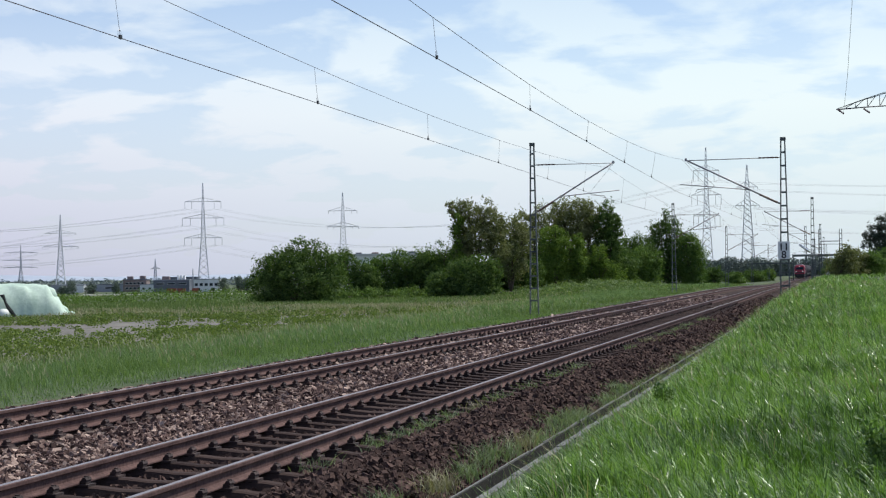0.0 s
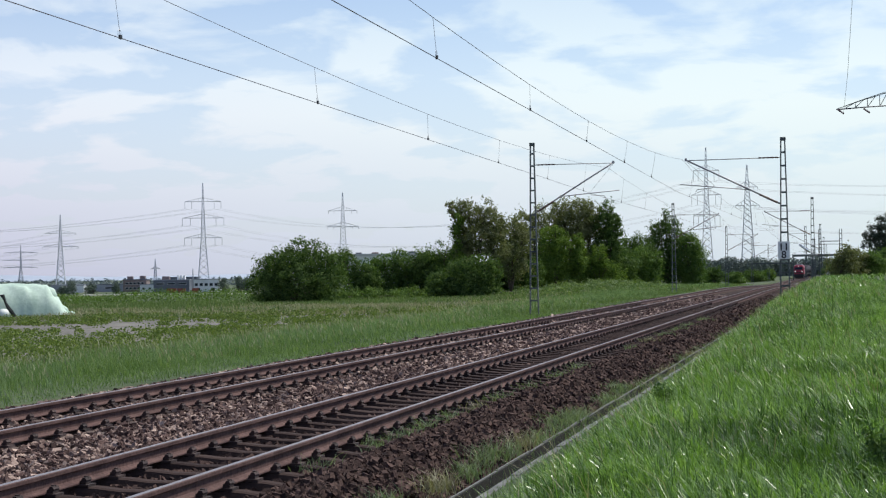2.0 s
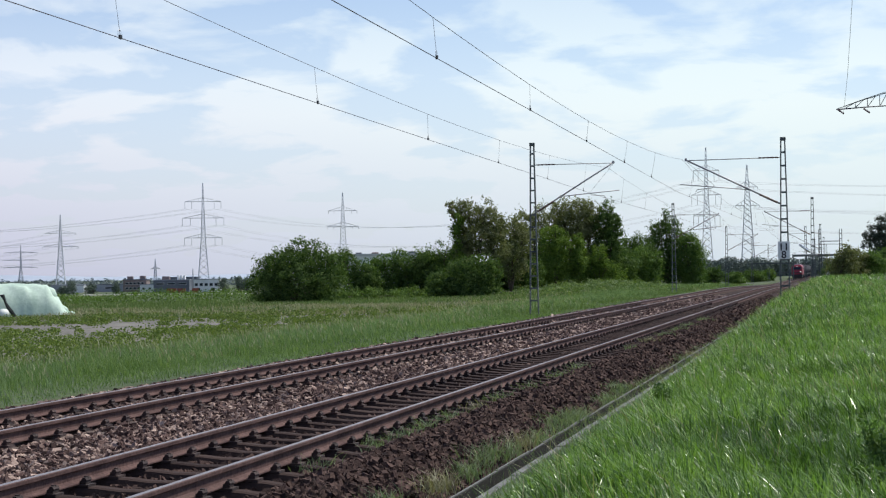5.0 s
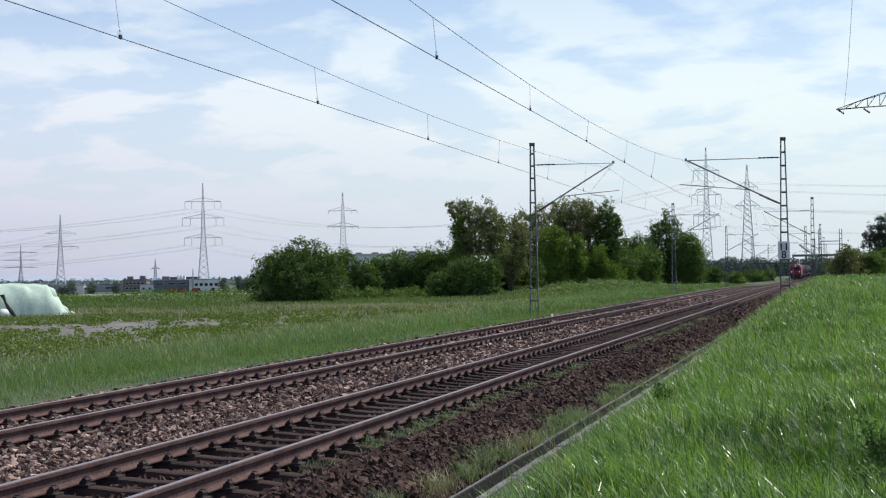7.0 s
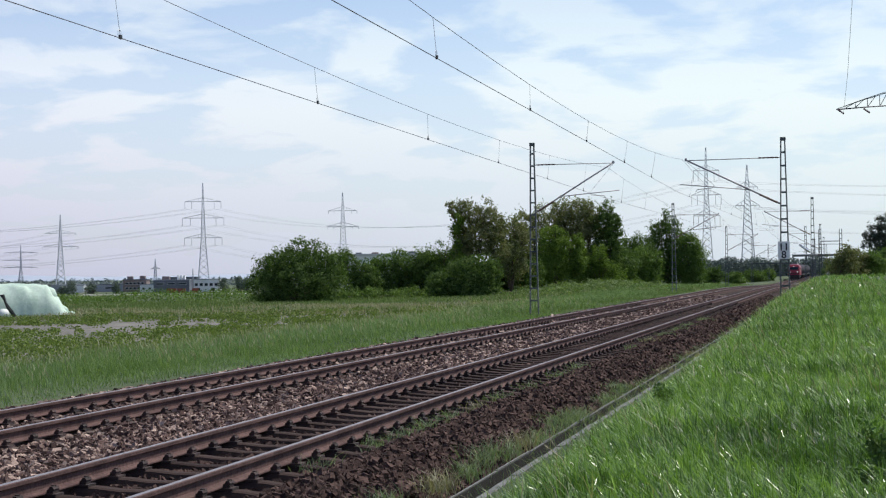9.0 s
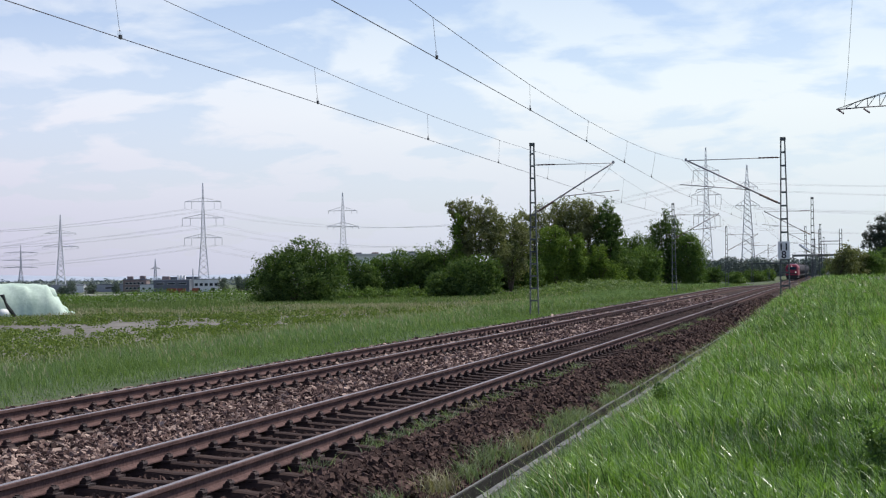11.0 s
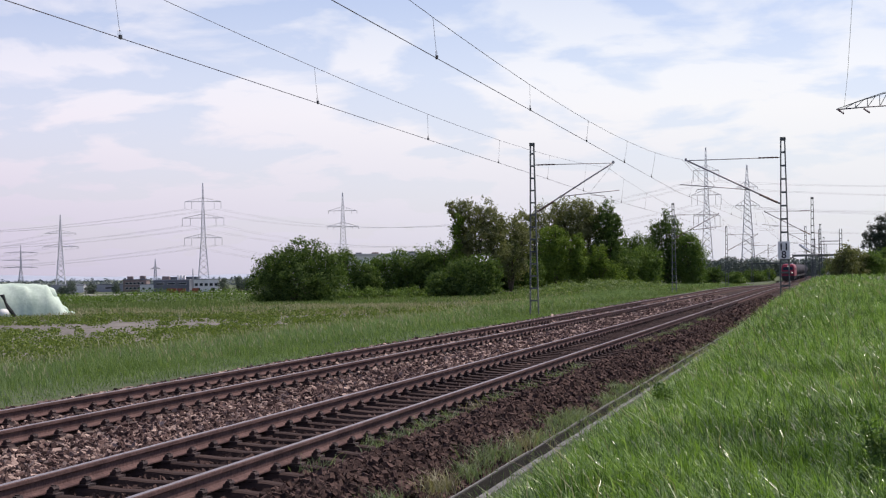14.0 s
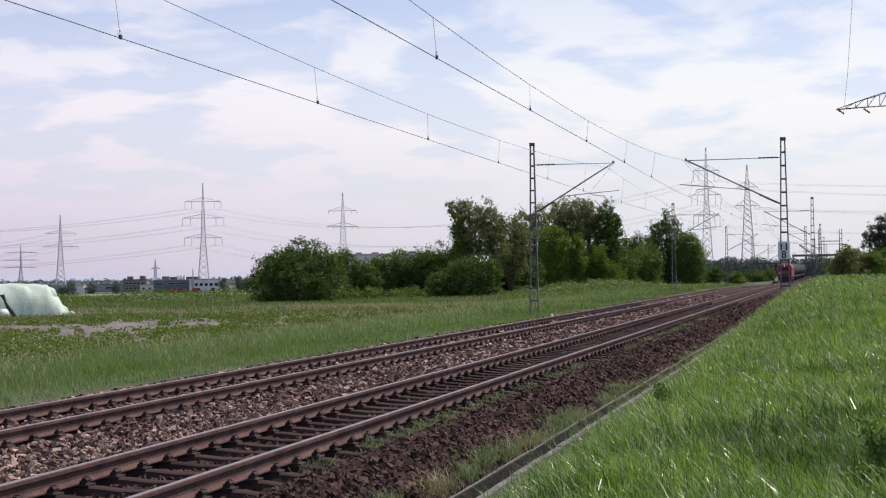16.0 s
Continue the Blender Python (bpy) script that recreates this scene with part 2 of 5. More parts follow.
M_BRICK = material("red_brown_brick", (0.19, 0.14, 0.13), (0.28, 0.22, 0.20), 0.6, 0.9, 0.0, 0.2)
M_ORANGE = plain("orange_red_steel", (0.25, 0.06, 0.035), 0.7)
M_DIRT = material("bare_earth", (0.078, 0.070, 0.054), (0.185, 0.168, 0.138), 0.7, 0.95, 0.0, 0.8)
M_SPOIL = material("tan_soil", (0.27, 0.185, 0.13), (0.42, 0.31, 0.23), 1.5, 0.95, 0.0, 0.8)
# hill colour brought near the sky's, which paints the haze on
M_HILL = material("haze_tinted_hill", (0.32, 0.36, 0.42), (0.36, 0.40, 0.46), 0.003, 1.0, 0.0, 0.0)
M_ROAD = material("pale_gravel_road", (0.40, 0.37, 0.33), (0.55, 0.52, 0.47), 0.3, 0.95, 0.0, 0.2)


def ground_material():
    """Meadow soil and grass, with the crop field and its bare earth laid out by place."""
    m = bpy.data.materials.new("meadow_ground")
    m.use_nodes = True
    ns, ls = m.node_tree.nodes, m.node_tree.links
    bs = ns["Principled BSDF"]
    bs.inputs["Roughness"].default_value = 0.95
    geo = ns.new("ShaderNodeNewGeometry")

    def noise_tex(scale, detail=5):
        n = ns.new("ShaderNodeTexNoise"); n.inputs["Scale"].default_value = scale; n.inputs["Detail"].default_value = detail
        ls.new(geo.outputs["Position"], n.inputs["Vector"])
        return n.outputs["Fac"]

    def ramp(fac, p0, p1, a, b):
        r = ns.new("ShaderNodeValToRGB")
        r.color_ramp.elements[0].position, r.color_ramp.elements[1].position = p0, p1
        r.color_ramp.elements[0].color, r.color_ramp.elements[1].color = (*a, 1), (*b, 1)
        ls.new(fac, r.inputs[0])
        return r.outputs[0]

    def mix(fac, a, b):
        x = ns.new("ShaderNodeMix"); x.data_type = 'RGBA'
        ls.new(fac, x.inputs["Factor"]); ls.new(a, x.inputs["A"]); ls.new(b, x.inputs["B"])
        return x.outputs["Result"]
    # dark soil and grass tones, lowered further as shade between the blades
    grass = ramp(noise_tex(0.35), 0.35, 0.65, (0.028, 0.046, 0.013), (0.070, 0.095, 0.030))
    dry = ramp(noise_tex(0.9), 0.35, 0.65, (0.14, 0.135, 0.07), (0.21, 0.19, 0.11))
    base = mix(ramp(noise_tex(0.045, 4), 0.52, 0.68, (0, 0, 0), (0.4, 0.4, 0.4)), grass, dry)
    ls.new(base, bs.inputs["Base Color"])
    bp = ns.new("ShaderNodeBump"); bp.inputs["Strength"].default_value = 0.8; bp.inputs["Distance"].default_value = 0.15
    ls.new(noise_tex(2.5), bp.inputs["Height"]); ls.new(bp.outputs[0], bs.inputs["Normal"])
    return m


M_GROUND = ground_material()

# ---- mesh helpers ----
rng = np.random.default_rng(7)


def mesh_from(name, verts, faces, mat, smooth=False):
    me = bpy.data.meshes.new(name)
    me.from_pydata(np.asarray(verts).tolist(), [], np.asarray(faces).tolist() if isinstance(faces, np.ndarray) else faces)
    me.materials.append(mat)
    if smooth:
        me.polygons.foreach_set("use_smooth", [True] * len(me.polygons))
    me.update()
    return me


def part(name, bm, mat, parent=None, label="", smooth=False):
    """One mesh object from a bmesh (or a ready mesh), under a thing or a part."""
    if isinstance(bm, bpy.types.Mesh):
        me = bm
    else:
        me = bpy.data.meshes.new(name)
        bm.to_mesh(me)
        bm.free()
        me.materials.append(mat)
        if smooth:
            me.polygons.foreach_set("use_smooth", [True] * len(me.polygons))
    ob = new(name, me)
    if parent is not None:
        ob.parent = parent
    if label:
        ob["label"] = label
    return ob


def empty(name, m, label, category, group="", kind=""):
    ob = new(name)
    ob.empty_display_size = 0.2
    ob.matrix_basis = m
    return tagged(ob, label, category, group, kind)


def box(bm, x0, x1, y0, y1, z0, z1, bevel=0.0):
    r = bmesh.ops.create_cube(bm, size=1.0)
    for v in r["verts"]:
        v.co = Vector(((x0 + x1) / 2 + v.co.x * (x1 - x0), (y0 + y1) / 2 + v.co.y * (y1 - y0), (z0 + z1) / 2 + v.co.z * (z1 - z0)))
    if bevel:
        es = list({e for v in r["verts"] for e in v.link_edges})
        bmesh.ops.bevel(bm, geom=es, offset=bevel, segments=2, affect='EDGES')
    return r["verts"]


def tube(bm, pts, r, sides=6, r_end=None):
    """A closed tube along a line of points; r to r_end."""
    pts = [Vector(p) for p in pts]
    rings = []
    for i, p in enumerate(pts):
        d = (pts[min(i + 1, len(pts) - 1)] - pts[max(i - 1, 0)]).normalized()
        a = d.cross(Vector((0, 0, 1)) if abs(d.z) < 0.95 else Vector((1, 0, 0))).normalized()
        b = d.cross(a)
        rr = r if r_end is None else r + (r_end - r) * i / (len(pts) - 1)
        rings.append([bm.verts.new(p + (a * math.cos(2 * math.pi * k / sides) + b * math.sin(2 * math.pi * k / sides)) * rr) for k in range(sides)])
    for u, v in zip(rings, rings[1:]):
        for k in range(sides):
            bm.faces.new((u[k], u[(k + 1) % sides], v[(k + 1) % sides], v[k]))
    bm.faces.new(rings[0][::-1])
    bm.faces.new(rings[-1])


def tube_part(name, pts, r, mat, parent=None, sides=6, r_end=None, label=""):
    bm = bmesh.new()
    tube(bm, pts, r, sides, r_end)
    return part(name, bm, mat, parent, label, smooth=sides > 5)


def box_part(name, x0, x1, y0, y1, z0, z1, mat, parent=None, bevel=0.0, label=""):
    bm = bmesh.new()
    box(bm, x0, x1, y0, y1, z0, z1, bevel)
    return part(name, bm, mat, parent, label)


def smooth_step(t):
    t = np.clip(t, 0, 1)
    return t * t * (3 - 2 * t)


def rail_z(y):
    """The line runs level, then dips by a metre in the distance."""
    return -1.0 * smooth_step((np.asarray(y, float) - 130) / 180)


def bank_z(x, y):
    """The grassy bank beside the line."""
    g = 0.52 + 0.48 * smooth_step(np.asarray(y, float) / 75)
    up = np.clip((x + 3.25) / 1.4, 0, 1)
    fall = 0.16 * np.clip(x + 0.2, 0, 6) * smooth_step((y - 25) / 30) * smooth_step((166 - y) / 30)
    return -0.55 + g * (1.30 * (up ** 0.8) + 0.22 * np.clip((x + 2.05) / 3.0, 0, 1)) - fall


def ground_z(x, y):
    x, y = np.asarray(x, float), np.asarray(y, float)
    line = rail_z(y)
    far = np.hypot(x, y)
    field = -0.62 + 0.3 * np.clip((x + 25) / 11, 0, 1) - 0.012 * np.clip(-x - 25, 0, 70) + 0.05 * np.sin(x * 0.31) * np.cos(y * 0.23) - 4.8 * smooth_step((far - 190) / 480) * smooth_step((-x - 25) / 120)
    field = field + 0.6 * np.exp(-((x + 27) / 7) ** 2 - ((y - 172) / 26) ** 2) + 0.75 * smooth_step((y - 150) / 40) * np.exp(-((x + 33) / 12) ** 2) * smooth_step((330 - y) / 80)
    left = field + (line * 0.6) * smooth_step((x + 70) / 40)
    bed = line - 0.72
    bank = bank_z(x, y) + line * 0.5
    z = np.where(x > -3.67, bank, np.where(x > -13.2, bed, left))
    return z


# ---- ground ----


def build_ground():
    xs = np.unique(np.concatenate([np.array([-6000, -4500, -3000, -2200, -1600, -1200, -900, -700, -560]), np.arange(-460, -120, 20), np.arange(-120, -30, 3.0), np.arange(-30, -13, 1.0),
                                   np.array([-13.25, -13.15, -10, -7, -3.72, -3.69, -3.65, -3.5]), np.arange(-3.25, 3, 0.25), np.arange(3, 12, 1.5), np.array([15, 25, 50, 100, 200, 500, 1500, 4000, 6000])]))
    ys = np.unique(np.concatenate([np.array([-3000, -1000, -300, -100, -40, -15]), np.arange(-6, 60, 1.0), np.arange(60, 200, 3.0), np.arange(200, 700, 12.0), np.array([760, 850, 1000, 1300, 1800, 2500, 3500, 4900])]))
    gx, gy = np.meshgrid(xs, ys)
    gz = ground_z(gx, gy)
    n, w = len(ys), len(xs)
    verts = np.stack([gx.ravel(), gy.ravel(), gz.ravel()], 1)
    i = (np.arange(n - 1)[:, None] * w + np.arange(w - 1)[None, :]).ravel()
    faces = np.stack([i, i + 1, i + w + 1, i + w], 1)
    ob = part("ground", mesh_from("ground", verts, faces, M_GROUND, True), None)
    tagged(ob, "rough green meadow and field ground beside the railway", "ground", kind="structure")


build_ground()

TRACKS = (-6.525, -10.651)            # centre lines of the two tracks
Y_NEAR, Y_FAR = 8.0, 620.0


def along(y0, y1):
    return np.unique(np.concatenate([np.arange(y0, 130, 10.0), np.arange(130, 320, 6.0), np.arange(320, y1, 40.0), [y1]]))


def sweep(name, profile, y0, y1, mat, parent=None, label="", closed=True, smooth=False, x=0.0):
    """A profile in x and z, swept along the line."""
    ys = along(y0, y1)
    k = len(profile)
    verts = [(x + px, y, pz + float(rail_z(y))) for y in ys for px, pz in profile]
    faces = []
    for j in range(len(ys) - 1):
        for i in range(k if closed else k - 1):
            a, b = j * k + i, j * k + (i + 1) % k
            faces.append((a, b, b + k, a + k))
    if closed:
        faces.append(tuple(range(k))[::-1])
        faces.append(tuple((len(ys) - 1) * k + i for i in range(k)))
    return part(name, mesh_from(name, verts, faces, mat, smooth), None, parent, label)


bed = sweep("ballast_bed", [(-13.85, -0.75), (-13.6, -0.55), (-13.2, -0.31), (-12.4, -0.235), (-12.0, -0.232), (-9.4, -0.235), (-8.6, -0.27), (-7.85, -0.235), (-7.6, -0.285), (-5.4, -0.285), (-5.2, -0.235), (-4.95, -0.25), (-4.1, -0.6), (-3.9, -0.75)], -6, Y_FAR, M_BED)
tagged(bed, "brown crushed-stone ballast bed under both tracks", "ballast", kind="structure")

RAIL = [(-0.075, -0.172), (-0.075, -0.160), (-0.020, -0.146), (-0.009, -0.130), (-0.009, -0.055), (-0.034, -0.040), (-0.035, -0.008), (-0.028, 0.0),
        (0.028, 0.0), (0.035, -0.008), (0.034, -0.040), (0.009, -0.055), (0.009, -0.130), (0.020, -0.146), (0.075, -0.160), (0.075, -0.172)]
HEADTOP = [(-0.027, -0.002), (-0.024, 0.004), (0.024, 0.004), (0.027, -0.002)]


def sleeper_mesh():
    """A pressed trough sleeper: bulged section, dipping spade ends."""
    sec = [(-0.115, -0.08), (-0.085, -0.012), (-0.055, 0.0), (0.055, 0.0), (0.085, -0.012), (0.115, -0.08)]
    stations = [(-1.28, -0.10), (-1.20, -0.03), (-1.0, -0.004), (-0.5, 0.0), (-0.25, -0.024), (0.25, -0.024), (0.5, 0.0), (1.0, -0.004), (1.20, -0.03), (1.28, -0.10)]
    verts = [(sx, py, pz + dz) for sx, dz in stations for py, pz in sec]
    k = len(sec)
    faces = [(j * k + i, j * k + i + 1, (j + 1) * k + i + 1, (j + 1) * k + i) for j in range(len(stations) - 1) for i in range(k - 1)]
    faces += [tuple(range(k))[::-1], tuple((len(stations) - 1) * k + i for i in range(k))]
    return verts, faces


def fastener_mesh():
    bm = bmesh.new()
    box(bm, -0.18, 0.18, -0.08, 0.08, -0.002, 0.022)
    for s in (-1, 1):
        box(bm, s * 0.105 - 0.035, s * 0.105 + 0.035, -0.05, 0.05, 0.02, 0.058)
        tube(bm, [(s * 0.115, 0, 0.05), (s * 0.115, 0, 0.098)], 0.024, 5)
        tube(bm, [(s * 0.118, -0.055, 0.062), (s * 0.118, 0.055, 0.062)], 0.030, 6)
    me = bpy.data.meshes.new("fastener")
    bm.to_mesh(me)
    bm.free()
    me.materials.append(M_CLIP)
    return me


def build_track(cx, sleeper_mat, label, phase):
    track = empty("railway_track", pose(cx, 0, 0), label, "railway track", "parallel tracks", "structure")
    for s in (-1, 1):
        r = sweep("rail", RAIL, -6, Y_FAR, M_RUST, track, "rust-brown rail with a polished top", x=s * 0.7535)
        sweep("running_surface", HEADTOP, -6, Y_FAR, M_SHINE, r, "worn bright steel running surface", x=s * 0.7535)
    sv, sf = sleeper_mesh()
    me = mesh_from("sleeper", sv, sf, sleeper_mat)
    clip = fastener_mesh()
    y = phase
    count = 0
    rest_v, rest_f = [], []
    while y < 330:
        z = float(rail_z(y)) - 0.192
        if count < 152:
            ob = part("sleeper", me, None, track)
            ob.matrix_basis = pose(random.uniform(-0.01, 0.01), y, z, 0, 0, random.uniform(-0.4, 0.4))
            for s in (-1, 1):
                f = part("fastener", clip, None, ob)
                f.matrix_basis = pose(s * 0.7535, 0, 0)
        else:
            o = len(rest_v)
            rest_v += [(a, b + y, c + z) for a, b, c in sv]
            rest_f += [tuple(i + o for i in f) for f in sf]
        count += 1
        y += 0.63
    far = part("distant_sleepers", mesh_from("distant_sleepers", rest_v, rest_f, sleeper_mat), None, track)
    far["kind"] = "stuff"


build_track(TRACKS[0], M_SLEEPER, "railway track with dark steel sleepers and brown rails", -5.47)
build_track(TRACKS[1], M_SLEEPER_OLD, "railway track with dusty sleepers half sunk in ballast", -5.66)


# ---- loose stones ----
CUBE = np.array([(-1, -1, -1), (1, -1, -1), (1, 1, -1), (-1, 1, -1), (-1, -1, 1), (1, -1, 1), (1, 1, 1), (-1, 1, 1)], float)
CUBE_F = np.array([(0, 3, 2, 1), (4, 5, 6, 7), (0, 1, 5, 4), (1, 2, 6, 5), (2, 3, 7, 6), (3, 0, 4, 7)])


def stones(name, xyz, size, mat, label):
    n = len(xyz)
    v = CUBE[None] * rng.uniform(0.55, 1.1, (n, 1, 3)) + rng.normal(0, 0.28, (n, 8, 3))
    q = rng.normal(size=(n, 4)); q /= np.linalg.norm(q, axis=1, keepdims=True)
    w, x, y, z = q.T
    R = np.stack([1 - 2 * (y * y + z * z), 2 * (x * y - z * w), 2 * (x * z + y * w), 2 * (x * y + z * w), 1 - 2 * (x * x + z * z), 2 * (y * z - x * w),
                  2 * (x * z - y * w), 2 * (y * z + x * w), 1 - 2 * (x * x + y * y)], 1).reshape(n, 3, 3)
    v = np.einsum("nij,nkj->nki", R, v) * size[:, None, None] * 0.5 + xyz[:, None, :]
    f = CUBE_F[None] + 8 * np.arange(n)[:, None, None]
    ob = part(name, mesh_from(name, v.reshape(-1, 3), f.reshape(-1, 4), mat), None)
    return tagged(ob, label, "ballast", kind="stuff")


def scatter(x0, x1, y0, y1, density):
    n = int((x1 - x0) * (y1 - y0) * density)
    return rng.uniform(x0, x1, n), rng.uniform(y0, y1, n)


def bed_z(x):
    return np.interp(x, [-13.85, -13.6, -13.2, -12.4, -12.0, -9.4, -8.6, -7.85, -7.6, -5.4, -5.2, -4.95, -4.1, -3.9], [-0.75, -0.55, -0.31, -0.235, -0.232, -0.235, -0.27, -0.235, -0.285, -0.285, -0.235, -0.25, -0.6, -0.75])


def build_stones(name, x0, x1, mat, label, dens, between=None):
    parts_ = []
    for y0, y1, k, s in ((-5, 11, 0.1, 0.1), (11, 24, 1.0, 0.07), (24, 40, 0.42, 0.080), (40, 70, 0.20, 0.10), (70, 120, 0.07, 0.13)):
        x, y = scatter(x0, x1, y0, y1, dens * k)
        size = rng.uniform(0.55, 1.25, len(x)) * s
        parts_.append((x, y, bed_z(x) + rng.uniform(-0.015, 0.025, len(x)), size))
    x, y, z, size = (np.concatenate(c) for c in zip(*parts_))
    keep = np.ones(len(x), bool)
    for cx in TRACKS:
        for s in (-1, 1):
            keep &= np.abs(x - cx - s * 0.7535) > 0.10
    for cx, phase, half in ((TRACKS[0], 8.39, 0.15), (TRACKS[1], 8.2, 0.09)):
        off = (y - phase + 0.315) % 0.63 - 0.315
        keep &= (np.abs(x - cx) > 1.27) | (np.abs(off) > half)
    z = np.where(np.abs(x + 6.525) < 1.25, z - 0.008, z)
    stones(name, np.stack([x, y, z], 1)[keep], size[keep], mat, label)


build_stones("ballast_stones", -5.25, -3.95, M_STONE, "dark brown crushed stones on the ballast shoulder", 430)
build_stones("ballast_stones", -7.75, -5.25, M_STONE, "dark stones between steel sleepers", 300)
build_stones("ballast_stones", -9.45, -7.75, M_STONE_PALE, "mixed brown and pale stones between the tracks", 370)
build_stones("ballast_stones", -11.9, -9.45, M_STONE_PALE, "pale dusty stones between old sleepers", 150)
build_stones("ballast_stones", -13.65, -11.9, M_STONE_PALE, "mixed brown stones along the outer ballast edge", 220)


# ---- concrete channel at the foot of the bank ----


def build_channel():
    ch = empty("drainage_channel", pose(-3.75, 0, -0.5), "grey concrete channel of short segments beside the ballast", "drainage channel", kind="structure")
    prof = [(-0.22, -0.25), (-0.22, -0.005), (-0.195, -0.005), (-0.19, -0.20), (-0.045, -0.20), (-0.035, -0.06), (0.07, -0.055), (0.07, -0.25)]
    k = len(prof)
    verts = [(px, y, pz) for y in (-0.495, 0.495) for px, pz in prof]
    faces = [(i, i + k, (i + 1) % k + k, (i + 1) % k) for i in range(k)] + [tuple(range(k)), tuple(range(k, 2 * k))[::-1]]
    me = mesh_from("channel_segment", verts, faces, M_CONC)
    bm = bmesh.new()
    box(bm, -0.165, -0.050, 8.4, 118.6, -0.215, -0.17)
    # thin strip over the inner wall, coloured dark in place of its shade
    for v in box(bm, -0.192, -0.13, 8.4, 118.6, -0.2, -0.02):
        if v.co.z > -0.1:
            v.co.x = min(v.co.x, -0.170)
    part("silt", bm, M_SEDIMENT_SHADE, ch, "dark channel lining, part sediment and part shade put into its colour")
    for i in range(110):
        ob = part("channel_segment", me, None, ch)
        y = 9.0 + i
        ob.matrix_basis = pose(random.uniform(-0.01, 0.01), y, random.uniform(-0.008, 0.008), random.uniform(-0.4, 0.4), 0, random.uniform(-0.4, 0.4))


build_channel()
# ---- grass ----


def blades(n_pts, h, w, lean, wind=(-0.55, 0.0), droop=0.5):
    """Bent, tapering blades at the given roots."""
    n = len(n_pts)
    ang = rng.uniform(0, 2 * math.pi, n)
    side = np.stack([np.cos(ang), np.sin(ang), np.zeros(n)], 1)
    dirx = rng.normal(0, lean, n) + wind[0]
    diry = rng.normal(0, lean, n) + wind[1]
    mid = n_pts + np.stack([dirx * h * 0.22, diry * h * 0.22, h * 0.55], 1)
    tip = n_pts + np.stack([dirx * h * (0.5 + droop * 0.4), diry * h * (0.5 + droop * 0.4), h * rng.uniform(0.75, 1.0, n)], 1)
    hw = (side * w[:, None]) * 0.5
    v = np.stack([n_pts - hw, n_pts + hw, mid + hw * 0.85, mid - hw * 0.85, tip + hw * 0.12, tip - hw * 0.12], 1)
    f = np.array([(0, 1, 2, 3), (3, 2, 4, 5)])[None] + 6 * np.arange(n)[:, None, None]
    return v.reshape(-1, 3), f.reshape(-1, 4)


FINE, COARSE = ((0.0, 0.8), (0.45, 1.0), (0.8, 0.7), (1.0, 0.1)), ((0.0, 0.8), (0.6, 0.9), (1.0, 0.1))


def arched(n_pts, h, w, ang, lean, arch, joints=FINE):
    """Long blades that rise, bend over towards ang and arch down at the tip."""
    n = len(n_pts)
    turn = ang + math.pi / 2 + rng.normal(0, 0.55, n)
    hw = np.stack([np.cos(turn), np.sin(turn), rng.normal(0, 0.15, n)], 1) * w[:, None] * 0.5
    way = np.stack([np.cos(ang), np.sin(ang)], 1)
    rows = []
    for q, k in joints:
        c = n_pts + np.column_stack([way * (lean * h * q ** 1.6)[:, None], h * (q - 0.5 * arch * q ** 3)])
        rows += [c - hw * k, c + hw * k]
    v = np.stack(rows, 1)
    f = np.array([(2 * k, 2 * k + 1, 2 * k + 3, 2 * k + 2) for k in range(len(joints) - 1)])[None] + 2 * len(joints) * np.arange(n)[:, None, None]
    return v.reshape(-1, 3), f.reshape(-1, 4)


def clumped(x, y, scale=0.7):
    """A soft 0..1 field for patches of taller and shorter grass."""
    return 0.5 + 0.25 * (np.sin(x * 2.1 / scale + 1.3 * np.sin(y * 0.9 / scale)) + np.sin(y * 1.3 / scale + 0.7 + 1.1 * np.sin(x * 1.2 / scale)))


def patches(x, y, scale, seed):
    """Smooth random patches, 0..1, about scale metres across."""
    g = np.random.default_rng(seed).uniform(0, 1, (97, 97))
    u, v = np.asarray(x) / scale + 40.3, np.asarray(y) / scale + 11.7
    i, j = np.floor(u).astype(int), np.floor(v).astype(int)
    a, b = smooth_step(u - i), smooth_step(v - j)
    i0, i1, j0, j1 = i % 97, (i + 1) % 97, j % 97, (j + 1) % 97
    return (g[i0, j0] * (1 - a) + g[i1, j0] * a) * (1 - b) + (g[i0, j1] * (1 - a) + g[i1, j1] * a) * b


BANK_BELTS = ((-6, 6.5, 70, 0.30, 0.022), (6.5, 14, 1350, 0.29, 0.0095), (14, 26, 950, 0.29, 0.0105), (26, 45, 460, 0.31, 0.013), (45, 80, 180, 0.35, 0.018), (80, 150, 45, 0.40, 0.03), (150, 260, 8, 0.4, 0.07))


